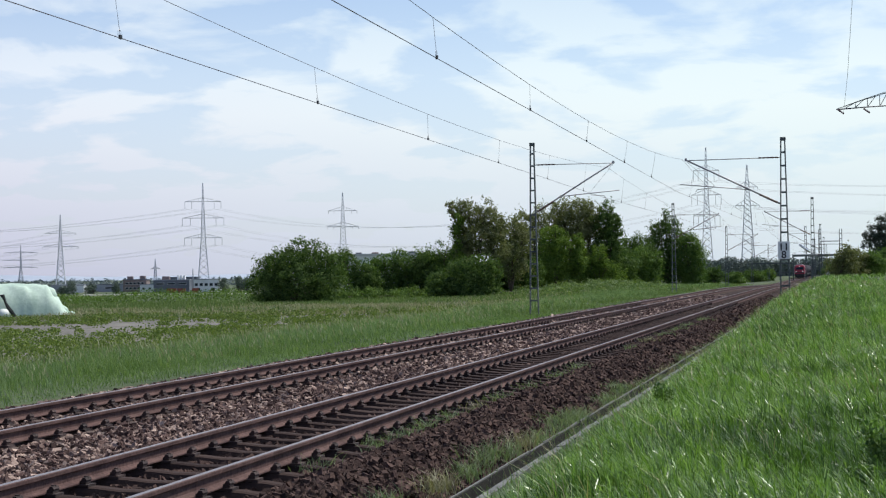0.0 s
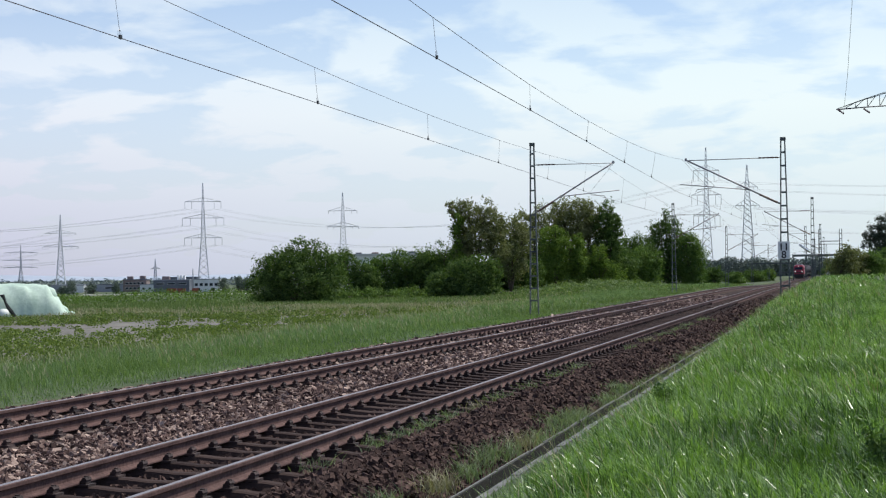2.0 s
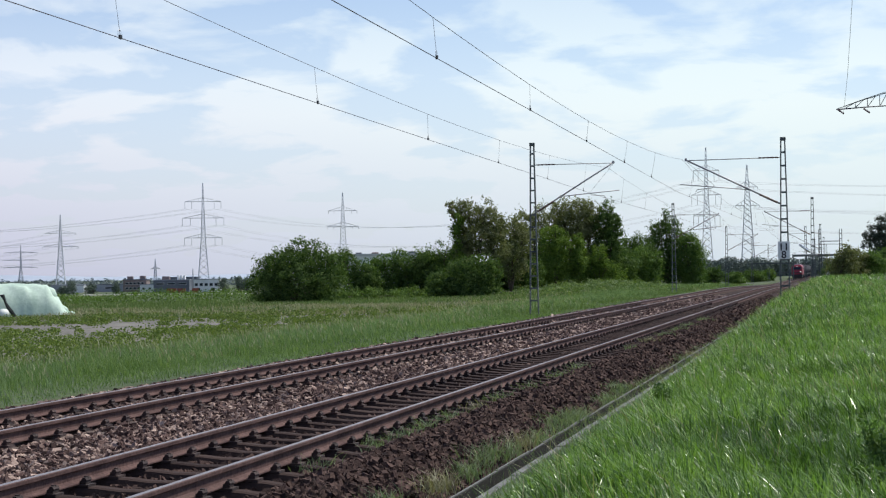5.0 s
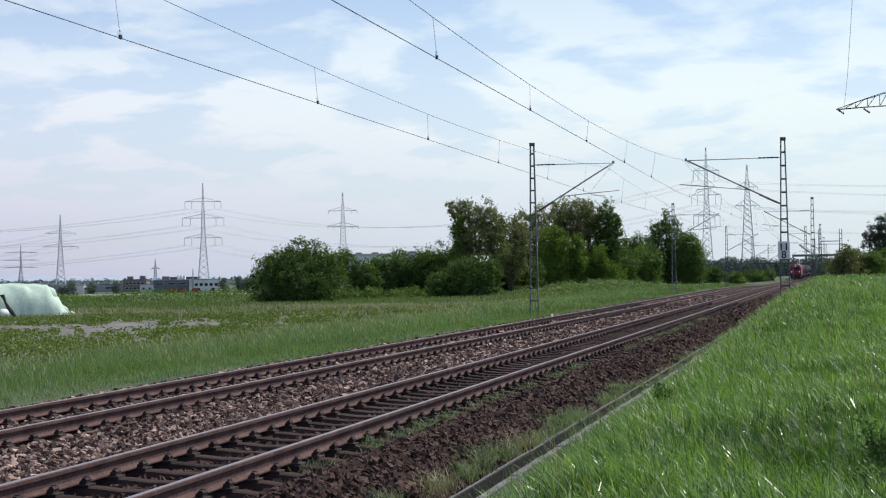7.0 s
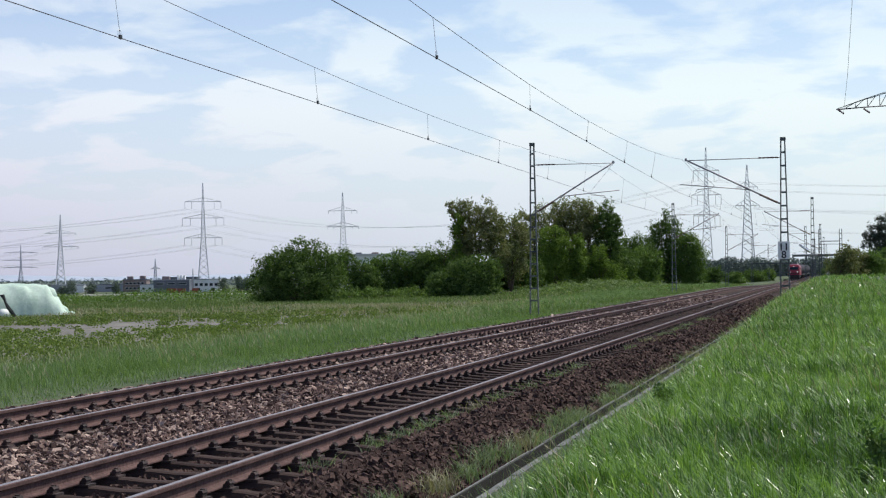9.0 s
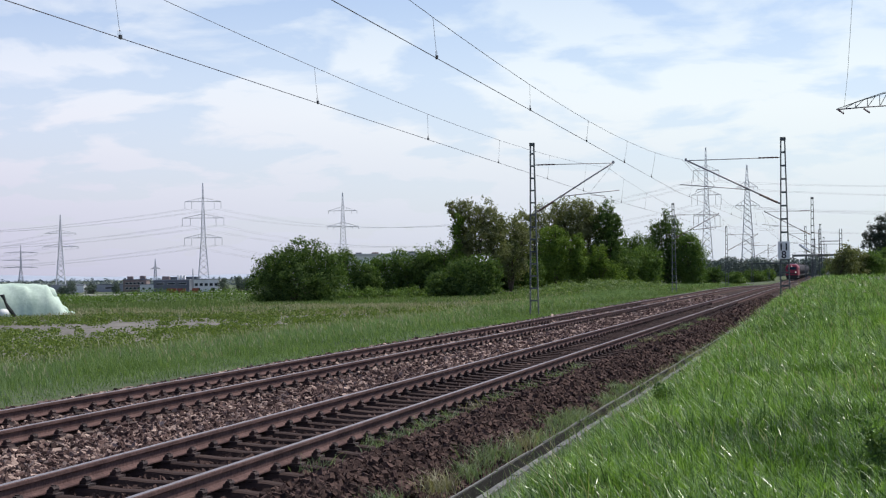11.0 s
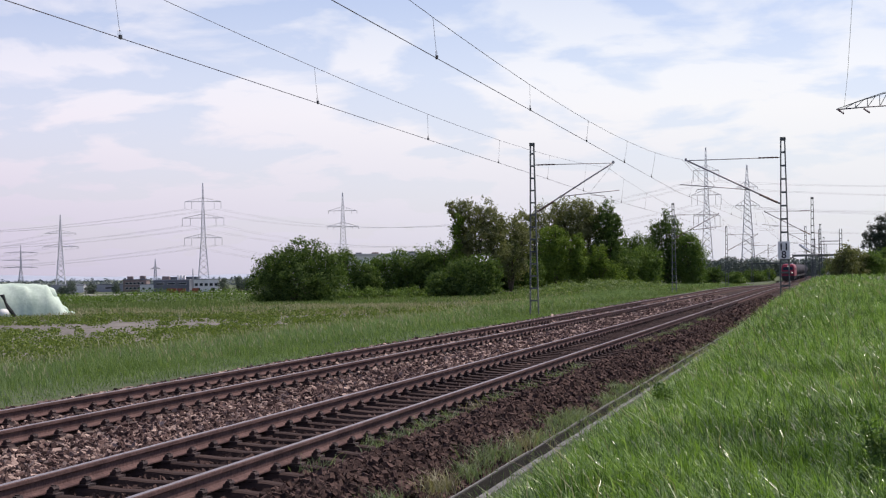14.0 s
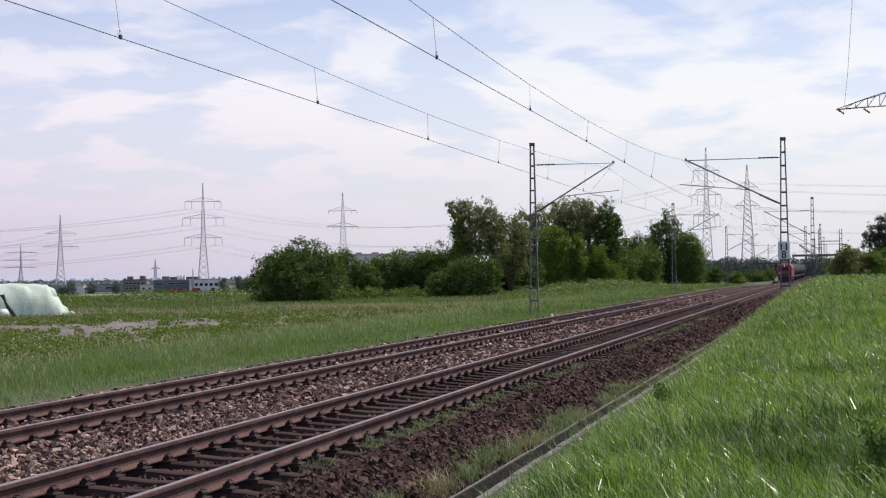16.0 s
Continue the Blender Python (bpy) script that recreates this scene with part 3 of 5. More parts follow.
def bank_roots(share):
    out = []
    for y0, y1, dens, hh, ww in BANK_BELTS:
        xr = 0.45 + 0.037 * y1 if y0 > 0 else 4.0
        x, y = scatter(-3.52, xr, y0, y1, dens * share)
        keep = (x < (0.45 + 0.037 * y if y0 > 0 else 4.0)) & (np.hypot(x, y) > 0.6) & (x > -3.50 + 0.3 * patches(x, y, 0.8, 2))
        x, y = x[keep], y[keep]
        # tufts: roots are drawn together, and the tufts stand at different heights
        step = 0.16 + 0.004 * np.maximum(y, 0)
        cx, cy = (np.floor(x / step) + 0.5) * step, (np.floor(y / step) + 0.5) * step
        cx, cy = cx + step * (patches(cx, cy, 0.11, 5) - 0.5), cy + step * (patches(cx, cy, 0.13, 6) - 0.5)
        pull = rng.uniform(0.05, 0.6, len(x))
        x, y = x + (cx - x) * pull, y + (cy - y) * pull
        tall = 0.45 + 0.5 * patches(x, y, 1.1, 3) + 0.45 * patches(cx, cy, 0.17, 4)
        tall *= np.clip((x + 3.5) / 0.8, 0.3, 1)
        h = hh * tall * rng.uniform(0.6, 1.25, len(x))
        ang = math.pi + 0.35 + 1.5 * (patches(x, y, 0.7, 8) - 0.5) + 1.6 * (patches(cx, cy, 0.15, 9) - 0.5) + rng.normal(0, 1.0, len(x))
        out.append((x, y, ground_z(x, y) - 0.02, h, ww * rng.uniform(0.6, 1.35, len(x)), ang))
    x, y, z, h, w, ang = (np.concatenate(c) for c in zip(*out))
    return np.stack([x, y, z], 1), h, w, ang


SWAY = []
for layer in range(6):
    pts, h, w, ang = bank_roots(1 / 6)
    n = len(h)
    gloss = layer in (1, 3, 5)
    lean = np.abs(rng.normal(0.45, 0.32, n))
    bend = rng.uniform(0.05, 1.15, n) ** (1.0 if gloss else 1.4)
    h = h * (0.82 if gloss else 0.95)
    near = pts[:, 1] < 26
    v, f = arched(pts[near], h[near], w[near] * 0.8, ang[near], lean[near], bend[near])
    v2, f2 = arched(pts[~near], h[~near], w[~near] * 0.85, ang[~near], lean[~near], bend[~near], COARSE)
    ob = part("grass", mesh_from("grass", np.concatenate([v, v2]), np.concatenate([f, f2 + len(v)]), M_GRASS_GLOSS if gloss else M_GRASS), None)
    # patches of a deeper green kind of grass
    ob.data.materials.append(M_GRASS_DEEP)
    roots = np.concatenate([np.repeat(pts[near], 3, 0), np.repeat(pts[~near], 2, 0)])
    deep = 0.6 * patches(roots[:, 0], roots[:, 1], 0.9, 51) + 0.4 * patches(roots[:, 0], roots[:, 1], 0.3, 52) > (0.68 if gloss else 0.56)
    ob.data.polygons.foreach_set("material_index", deep.astype(np.int32))
    tagged(ob, "long glossy green grass on the bank, bent by the wind", "grass", "grass on the bank", "stuff")
    SWAY.append(ob)

# fringe that hangs over the channel
x, y = scatter(-3.62, -3.3, 9, 75, 130)
keep = patches(x, y, 0.9, 12) > 0.45
x, y = x[keep], y[keep]
v, f = blades(np.stack([x, y, np.full(len(x), -0.58)], 1), rng.uniform(0.08, 0.24, len(x)), 0.006 + 0.0002 * y, 0.4, (-0.25, 0.0))
tagged(part("grass", mesh_from("grass", v, f, M_GRASS_PALE), None), "pale grass fringe hanging over the concrete channel", "grass", "grass on the bank", "stuff")

# pale stalks among the bank grass
x, y = scatter(-3.0, 4.0, 7, 110, 7)
keep = (x < 0.4 + 0.036 * y) & (rng.uniform(0, 1, len(x)) < 22 / (y + 10)) & (patches(x, y, 1.6, 21) > 0.4)
x, y = x[keep], y[keep]
v, f = blades(np.stack([x, y, ground_z(x, y)], 1), rng.uniform(0.28, 0.48, len(x)), 0.0045 + 0.0003 * y, 0.45)
ob = tagged(part("grass", mesh_from("grass", v, f, M_STRAW), None), "pale dry stalks among the green bank grass", "grass", "grass on the bank", "stuff")
SWAY.append(ob)


def verge():
    out = []
    for y0, y1, dens, ww in ((18, 45, 165, 0.011), (45, 80, 85, 0.019), (80, 150, 26, 0.042), (150, 260, 7, 0.09)):
        x, y = scatter(-26.5, -13.55, y0, y1, dens)
        edge = -20.6 - 0.035 * np.clip(y - 35, 0, 90) + 1.8 * (patches(x, y, 3.0, 31) - 0.5)
        keep = (x > edge) & (x > -0.66 * y)
        x, y = x[keep], y[keep]
        tall = 0.15 + 0.26 * smooth_step((-13.9 - x) / 4.0)
        h = tall * rng.uniform(0.55, 1.15, len(x)) * (0.55 + 0.5 * patches(x, y, 1.7, 32) + 0.4 * patches(x, y, 0.5, 33))
        out.append((x, y, ground_z(x, y) - 0.02, h, ww * rng.uniform(0.7, 1.3, len(x))))
    x, y, z, h, w = (np.concatenate(c) for c in zip(*out))
    mixed = patches(x, y, 2.2, 34) * 0.7 + rng.uniform(0, 0.6, len(x))
    pale = mixed > 0.82 - 0.42 * smooth_step((-14.5 - x) / 5.0)
    pts = np.stack([x, y, z], 1)
    for sel, mat, label in ((~pale & (y < 75), M_VERGE, "green grass along the far ballast edge"), (~pale & (y >= 75), M_ROUGH, "rough grass farther along the ballast edge"), (pale, M_GRASS_PALE, "tall pale seeding grass beside the field")):
        v, f = blades(pts[sel], h[sel], w[sel], 0.42, (-0.22, 0.0), 0.4)
        tagged(part("grass", mesh_from("grass", v, f, mat), None), label, "grass", "grass on the verge", "stuff")
    # slim seed heads over the tall grass
    sel = pale & (rng.uniform(0, 1, len(x)) < 0.085) & (x < -15.2) & (y < 110)
    tops = pts[sel] + np.column_stack([np.full(sel.sum(), -0.08), np.zeros(sel.sum()), h[sel] * 0.95])
    v, f = blades(tops, rng.uniform(0.10, 0.2, len(tops)), 0.014 + 0.0004 * tops[:, 1], 0.3, (-0.4, 0.0), 0.4)
    tagged(part("seed_heads", mesh_from("seed_heads", v, f, M_SEED), None), "pale fluffy seed heads over the verge grass", "grass", "grass on the verge", "stuff")


verge()


def leaf_quads(centres, size, up=0.4, out=None):
    """Small folded leaves, turned at random, or roughly facing outwards."""
    n = len(centres)
    a = rng.normal(size=(n, 3)); a[:, 2] *= 0.7
    if out is not None:
        nr = out * 0.9 + rng.normal(0, 0.5, (n, 3)) + np.array([0, 0, 0.25])
        nr /= np.linalg.norm(nr, axis=1, keepdims=True)
        a -= nr * (a * nr).sum(1, keepdims=True)
        a /= np.linalg.norm(a, axis=1, keepdims=True)
        b = np.cross(nr, a)
    else:
        a /= np.linalg.norm(a, axis=1, keepdims=True)
        b = rng.normal(size=(n, 3)); b[:, 2] += up
        b -= a * (a * b).sum(1, keepdims=True)
        b /= np.linalg.norm(b, axis=1, keepdims=True)
    s = size[:, None]
    v = np.stack([centres - a * s * 0.5, centres + b * s * 0.30, centres + a * s * 0.5, centres - b * s * 0.30], 1)
    f = np.arange(4)[None] + 4 * np.arange(n)[:, None]
    return v.reshape(-1, 3), f


def field():
    """Low leafy crop in patches over bare earth, and rough grass behind it."""
    out, size = [], []
    for y0, y1, dens, s in ((34, 60, 3.4, 0.08), (60, 84, 2.8, 0.10), (84, 97, 1.3, 0.13)):
        x, y = scatter(-70, -20.0, y0, y1, dens)
        bare = 1.1 * np.exp(-((x + 37 + 0.3 * (y - 70)) / 11) ** 2 - ((y - 71) / 11) ** 2) + 0.7 * np.exp(-((x + 33) / 8) ** 2 - ((y - 86) / 2.6) ** 2)
        p = 0.75 * patches(x, y, 2.6, 41) + 0.45 * patches(x * 0.5, y, 0.9, 42) + rng.normal(0, 0.2, len(x)) - 0.60 * bare
        keep = (x > -0.66 * y) & (p > 0.37) & (x < -20.2 - 0.035 * np.clip(y - 35, 0, 90))
        x, y, p = x[keep], y[keep], p[keep]
        n = len(x)
        per = 38
        r = 0.12 + 0.26 * np.clip(p - 0.25, 0, 1) * rng.uniform(0.6, 1.5, n)
        d = rng.normal(0, 1, (n, per, 3)); d /= np.linalg.norm(d, axis=2, keepdims=True)
        d[..., 2] = np.abs(d[..., 2])
        c = np.stack([x, y, ground_z(x, y) + 0.02], 1)[:, None, :] + d * r[:, None, None] * np.array([1.25, 1.25, 1.0])
        out.append(c.reshape(-1, 3))
        size.append(s * rng.uniform(0.7, 1.4, n * per))
    v, f = leaf_quads(np.concatenate(out), np.concatenate(size), 1.2)
    tagged(part("crop_plants", mesh_from("crop_plants", v, f, M_CROP), None), "low leafy green crop in uneven patches", "crop", kind="stuff")
    # bare earth sheet under the crop
    xs, ys = np.arange(-72, -21.4, 1.0), np.arange(34, 100, 1.0)
    gx, gy = np.meshgrid(xs, ys)
    vv = np.stack([gx.ravel(), gy.ravel(), (ground_z(gx, gy) + 0.03 + 0.03 * np.sin(gx * 1.3) * np.sin(gy * 1.7)).ravel()], 1)
    w = len(xs)
    i = (np.arange(len(ys) - 1)[:, None] * w + np.arange(w - 1)[None, :]).ravel()
    tagged(part("field_soil", mesh_from("field_soil", vv, np.stack([i, i + 1, i + w + 1, i + w], 1), M_DIRT), None), "bare grey-brown earth of the crop field", "soil", kind="structure")
    # rough grass behind the crop and round the bushes
    out = []
    for y0, y1, dens, ww in ((88, 150, 13, 0.045), (150, 162, 8, 0.08)):
        x, y = scatter(-100, -14, y0, y1, dens)
        keep = (x > -0.63 * y) & ((x < -22) | (y > 150)) & (patches(x, y, 3.0, 43) > 0.25)
        x, y = x[keep], y[keep]
        out.append((x, y, ground_z(x, y), rng.uniform(0.2, 0.5, len(x)), ww * rng.uniform(0.7, 1.4, len(x))))
    x, y, z, h, w = (np.concatenate(c) for c in zip(*out))
    dry = 0.8 * patches(x * 0.4, y, 4.0, 44) + rng.normal(0, 0.2, len(x)) + np.where(y < 122, 0.36, -0.10) > 0.52
    v, f = blades(np.stack([x, y, z], 1)[dry], h[dry] * 0.8, w[dry], 0.4, (-0.2, 0), 0.3)
    tagged(part("grass", mesh_from("grass", v, f, M_STRAW), None), "dry tan grass behind the crop field", "grass", kind="stuff")
    v, f = blades(np.stack([x, y, z], 1)[~dry], h[~dry], w[~dry], 0.4, (-0.2, 0), 0.3)
    tagged(part("grass", mesh_from("grass", v, f, M_ROUGH), None), "rough grass behind the crop field", "grass", kind="stuff")


field()


def tufts():
    """Grass tufts that grow out of the ballast beside the rail and the channel."""
    spots = [(-5.45, 15.4), (-5.42, 17.5), (-5.40, 18.6), (-5.38, 19.6), (-5.40, 21.0), (-5.36, 22.4), (-5.42, 24.3), (-5.36, 26.5), (-5.4, 29.5), (-5.38, 32.0), (-5.35, 40), (-5.3, 44), (-5.3, 48), (-5.3, 52), (-5.3, 56), (-5.25, 62),
             (-4.35, 14.2), (-4.25, 15.8), (-4.2, 17.2), (-4.15, 19.2), (-4.1, 21), (-4.0, 22.3), (-4.05, 23.6), (-4.0, 25), (-3.95, 26.6), (-3.95, 28.4), (-4.0, 31), (-3.95, 34), (-3.95, 38), (-4.0, 43), (-3.95, 48), (-4.0, 54), (-4.0, 60), (-4.0, 67), (-4.3, 18.3), (-4.2, 20.1), (-4.25, 22.8), (-4.15, 24.2), (-4.1, 27.4), (-4.2, 29.6), (-4.0, 32.4), (-4.0, 36), (-4.05, 40.5), (-4.0, 45.5)]
    for i, (cx, cy) in enumerate(spots):
        k = 1 + cy / 40
        n = int(rng.uniform(60, 130) * (1.0 if cx < -5 else 2.4))
        px, py = rng.normal(0, 0.07 * k, n), rng.normal(0, 0.20 * k, n)
        pts = np.stack([px, py, np.zeros(n)], 1)
        v, f = blades(pts, rng.uniform(0.08, 0.24 if cx < -5 else 0.32, n), rng.uniform(0.004, 0.008, n) * k, 0.75, (-0.15, 0.0))
        ob = part("grass_tuft", mesh_from("grass_tuft", v, f, M_STRAW if i % 6 == 5 else M_TUFT), None)
        ob.matrix_basis = pose(cx, cy, float(bed_z(cx)) - 0.01)
        tagged(ob, "pale green grass tuft growing out of brown ballast", "grass tuft", "tufts in the ballast", "stuff")


tufts()


def weed(x, y, h, label):
    """A leafy weed: several stems with narrow pointed leaves."""
    ob = empty("weed", pose(x, y, float(ground_z(x, y)) - 0.02), label, "weed", "weeds on the bank")
    rr = random.Random(int(100 * y))
    cs, bm = [], bmesh.new()
    for k in range(9):
        a, sp = rr.uniform(0, 6.28), rr.uniform(0.02, 0.13)
        hh = h * rr.uniform(0.65, 1.1)
        tipv = Vector((math.cos(a) * sp - 0.06, math.sin(a) * sp, hh))
        tube(bm, [(0, 0, 0), tipv * 0.5 + Vector((0, 0, 0.03)), tipv], 0.006, 4, 0.003)
        for q in range(64):
            t = rr.uniform(0.2, 1.0)
            cs.append(tipv * t + Vector((rr.gauss(0, 0.035), rr.gauss(0, 0.035), rr.gauss(0, 0.03))))
    part("stem", bm, M_WEED, ob)
    v, f = leaf_quads(np.array([tuple(c) for c in cs]), np.random.default_rng(int(90 * y)).uniform(0.025, 0.055, len(cs)), 0.6)
    part("foliage", mesh_from("foliage", v, f, M_WEED), None, ob)


weed(0.31, 11.6, 0.46, "dark leafy thistle among bank grass")
weed(0.27, 11.0, 0.20, "dark leafy weed among bank grass")
weed(-0.57, 9.3, 0.24, "dark leafy weed among bank grass")
weed(-0.75, 9.0, 0.20, "dark leafy weed among bank grass")
weed(-1.9, 17.5, 0.32, "dark leafy weed among bank grass")
# ---- trees and bushes ----


def crown_points(lobes, n, inner=0.35):
    """Leaf places in bunches: each lobe carries many small sprays on its shell, with gaps between them and some leaves inside."""
    vol = np.array([l[3] * l[4] + l[4] * l[5] + l[3] * l[5] for l in lobes])
    per = np.maximum(14, (vol * 9).astype(int))
    cs, cd, cr = [], [], []
    for l, k in zip(lobes, per):
        d = rng.normal(size=(k, 3)); d /= np.linalg.norm(d, axis=1, keepdims=True)
        wob = 0.10 * (np.sin(d[:, 0] * 5.3 + l[0] * 2) + np.sin(d[:, 1] * 6.1 + l[1]) + np.sin(d[:, 2] * 7.3 + l[2] * 3))
        rad = rng.uniform(0.72, 1.06, k) * (1 + wob)
        cs.append(np.array(l[:3]) + d * np.array(l[3:6]) * rad[:, None]); cd.append(d)
        cr.append(rng.uniform(0.16, 0.40, k) * np.cbrt(l[3] * l[4] * l[5]) ** 0.6)
    cs, cd, cr = np.concatenate(cs), np.concatenate(cd), np.concatenate(cr)
    ni = int(n * inner * 0.7)
    who = rng.choice(len(cs), n - ni, p=cr ** 2 / (cr ** 2).sum())
    d = rng.normal(size=(n - ni, 3)); d /= np.linalg.norm(d, axis=1, keepdims=True)
    pts = cs[who] + d * (cr[who] * rng.uniform(0.5, 1.1, n - ni))[:, None] * np.array([1.0, 1.0, 0.85])
    face = cd[who] * 0.5 + d
    who = rng.choice(len(lobes), ni, p=vol / vol.sum())
    L = np.array(lobes)[who]
    e = rng.normal(size=(ni, 3)); e /= np.linalg.norm(e, axis=1, keepdims=True)
    return np.concatenate([pts, L[:, :3] + e * L[:, 3:6] * rng.uniform(0.3, 0.82, ni)[:, None]]), np.concatenate([face, e])


def plant(name, x, y, lobes, n, size, mat, label, category="tree", trunk=None, z=None, inner=0.35, group="", twig=0.0):
    """A trunk with limbs to each lobe, and a crown of many small leaves in uneven lobes (dx, dy, dz, rx, ry, rz)."""
    z = float(ground_z(x, y)) if z is None else z
    ob = empty(name, pose(x, y, z - 0.05), label, category, group)
    bm = bmesh.new()
    tr = trunk or 0.12
    for dx, dy, dz, rx, ry, rz in lobes:
        top = Vector((dx, dy, dz + rz * 0.3))
        knee = Vector((dx * 0.35, dy * 0.35, max(0.3, dz * 0.45)))
        tube(bm, [(0, 0, -0.1), knee, top], tr, 5, tr * 0.25)
        for k in range(2):
            e = top + Vector((random.uniform(-rx, rx), random.uniform(-ry, ry), random.uniform(-0.2, 0.8) * rz)) * 0.75
            tube(bm, [knee.lerp(top, 0.6), e], tr * 0.4, 4, tr * 0.1)
    part("trunk", bm, M_BARK, ob, "dark bark")
    n, size = int(n * 2.4), size * 0.61
    pts, face = crown_points(lobes, n, inner)
    if twig:
        # loose sprays that stick out of the outline
        k = int(n * 0.06)
        spr = crown_points([(a, b, c, d * (1 + twig), e * (1 + twig), f * (1 + twig)) for a, b, c, d, e, f in lobes], k, 0.0)[0]
        spr = np.repeat(spr, 4, 0) + rng.normal(0, size * 0.8, (4 * k, 3))
        pts = np.concatenate([pts, spr])
        face = np.concatenate([face, rng.normal(0, 1, (4 * k, 3))])
    up = pts[:, 2] > 0.03
    pts, face = pts[up], face[up]
    v, f = leaf_quads(pts, size * rng.uniform(0.6, 1.5, len(pts)), 0.6, face)
    part("crown", mesh_from("crown", v, f, mat), None, ob)
    return ob


def lobes_in(w, d, h, n, seed, base=0.0, r=0.42, taper=0.5):
    """n lobes spread through a space w wide, d deep and h high."""
    rr = random.Random(seed)
    out = []
    for i in range(n):
        t = (i + 0.5) / n
        k = 1 - taper * t
        zz = base + (h - base) * (0.18 + 0.66 * t) + rr.uniform(-0.05, 0.05) * h
        s = r * (1 - 0.4 * t) * rr.uniform(0.8, 1.2)
        out.append((rr.uniform(-0.5, 0.5) * w * k * 0.75, rr.uniform(-0.5, 0.5) * d * k * 0.6, zz, w * s * 0.62, d * s * 0.62, (h - base) * s * 0.5))
    return out


# the big round bush at the end of the hedge
plant("bush", -51.8, 141, [(-2.7, 0, 1.7, 2.3, 2.6, 2.0), (2.5, 0.3, 1.8, 2.3, 2.5, 2.0), (-1.6, 0, 4.0, 1.9, 2.2, 1.7), (0.2, 0.2, 4.6, 1.8, 2.0, 1.6), (1.9, 0.2, 4.3, 1.8, 2.0, 1.6), (0.0, -1.2, 2.1, 2.9, 2.2, 2.2), (3.4, 0.5, 3.5, 1.5, 1.6, 1.5), (-3.2, 0.3, 3.2, 1.5, 1.6, 1.6)],
      12000, 0.32, M_LEAF, "large round dense dark green bush at the field's edge", "bush", inner=0.3, twig=0.05)
# hedge behind, to the ivy-clad trees
for i, (bx, by, w, h, mat) in enumerate(((-53.3, 163, 5.4, 6.0, M_LEAF), (-50.0, 166, 5.2, 5.8, M_LEAF_LIGHT), (-47.0, 165, 5.0, 5.5, M_LEAF), (-44.6, 166, 5.0, 6.0, M_LEAF_LIGHT), (-42.0, 165, 4.8, 6.8, M_LEAF))):
    plant("bush", bx, by, lobes_in(w, 3.6, h, 11, 20 + i, r=0.58, taper=0.3), 5200, 0.31, mat, ("dark green hedge bush in a row behind the field", "fresh light green hedge bush in a row behind the field")[mat is M_LEAF_LIGHT], "bush", inner=0.3, group="hedge behind the field", twig=0.15)
plant("shrub", -47.5, 152, [(-4.5, 0, 0.3, 2.6, 1.6, 0.8), (-1.0, 0, 0.35, 2.8, 1.6, 1.0), (2.2, 0, 0.3, 2.4, 1.6, 0.8), (5.0, 0, 0.4, 2.2, 1.5, 1.0)], 5200, 0.30, M_LEAF_LIGHT, "low bramble thicket at the foot of the hedge", "shrub")
plant("shrub", -36.6, 149, [(-2.2, 0, 1.4, 1.7, 1.8, 1.5), (0.0, 0, 2.4, 1.9, 1.9, 1.8), (1.9, 0.2, 2.6, 1.6, 1.7, 1.7), (1.0, 0, 1.1, 2.4, 1.8, 1.4), (-0.6, -0.5, 0.9, 2.8, 1.6, 1.2), (2.7, 0, 3.3, 0.9, 0.9, 0.8)],
      8500, 0.32, M_LEAF, "dense dark green shrub before ivy-clad trees", "shrub", inner=0.3, twig=0.1)
# ivy-clad tree
plant("tree", -38.2, 160, [(-1.7, 0, 6.0, 0.8, 0.9, 2.6), (-1.9, 0, 9.4, 1.0, 1.0, 1.1), (-0.6, 0, 8.6, 1.2, 1.3, 1.7), (1.1, 0.2, 8.4, 1.3, 1.3, 1.9), (2.4, 0.3, 7.2, 1.1, 1.2, 1.4), (0.6, 0, 6.2, 2.1, 1.7, 1.7), (2.6, 0, 5.4, 1.3, 1.4, 1.6), (-1.2, 0, 3.6, 1.3, 1.4, 2.4), (-2.7, -0.2, 10.0, 0.5, 0.6, 0.4)],
      9000, 0.30, M_LEAF_OLIVE, "tall ragged tree with thin olive foliage", "tree", 0.22, inner=0.15, twig=0.22)
plant("ivy", -39.9, 159, [(0, 0, 5.4, 0.75, 0.8, 3.0), (0.1, 0, 8.0, 0.7, 0.7, 1.4), (0.3, 0, 2.2, 1.3, 1.2, 2.2)], 4500, 0.27, M_LEAF_IVY, "dark ivy column climbing a tree trunk", "ivy", inner=0.35)
plant("tree", -36.4, 170, [(-0.8, 0, 6.9, 1.2, 1.3, 1.3), (0.6, 0, 7.3, 1.1, 1.2, 1.1), (1.4, 0.2, 5.8, 1.3, 1.4, 1.5), (-1.0, 0, 5.0, 1.4, 1.4, 1.6), (0.3, 0, 3.4, 2.0, 1.7, 1.9)], 5200, 0.30, M_LEAF_OLIVE, "olive-brown tree between an ivy column and the grove", "tree", 0.18, inner=0.15, twig=0.22)
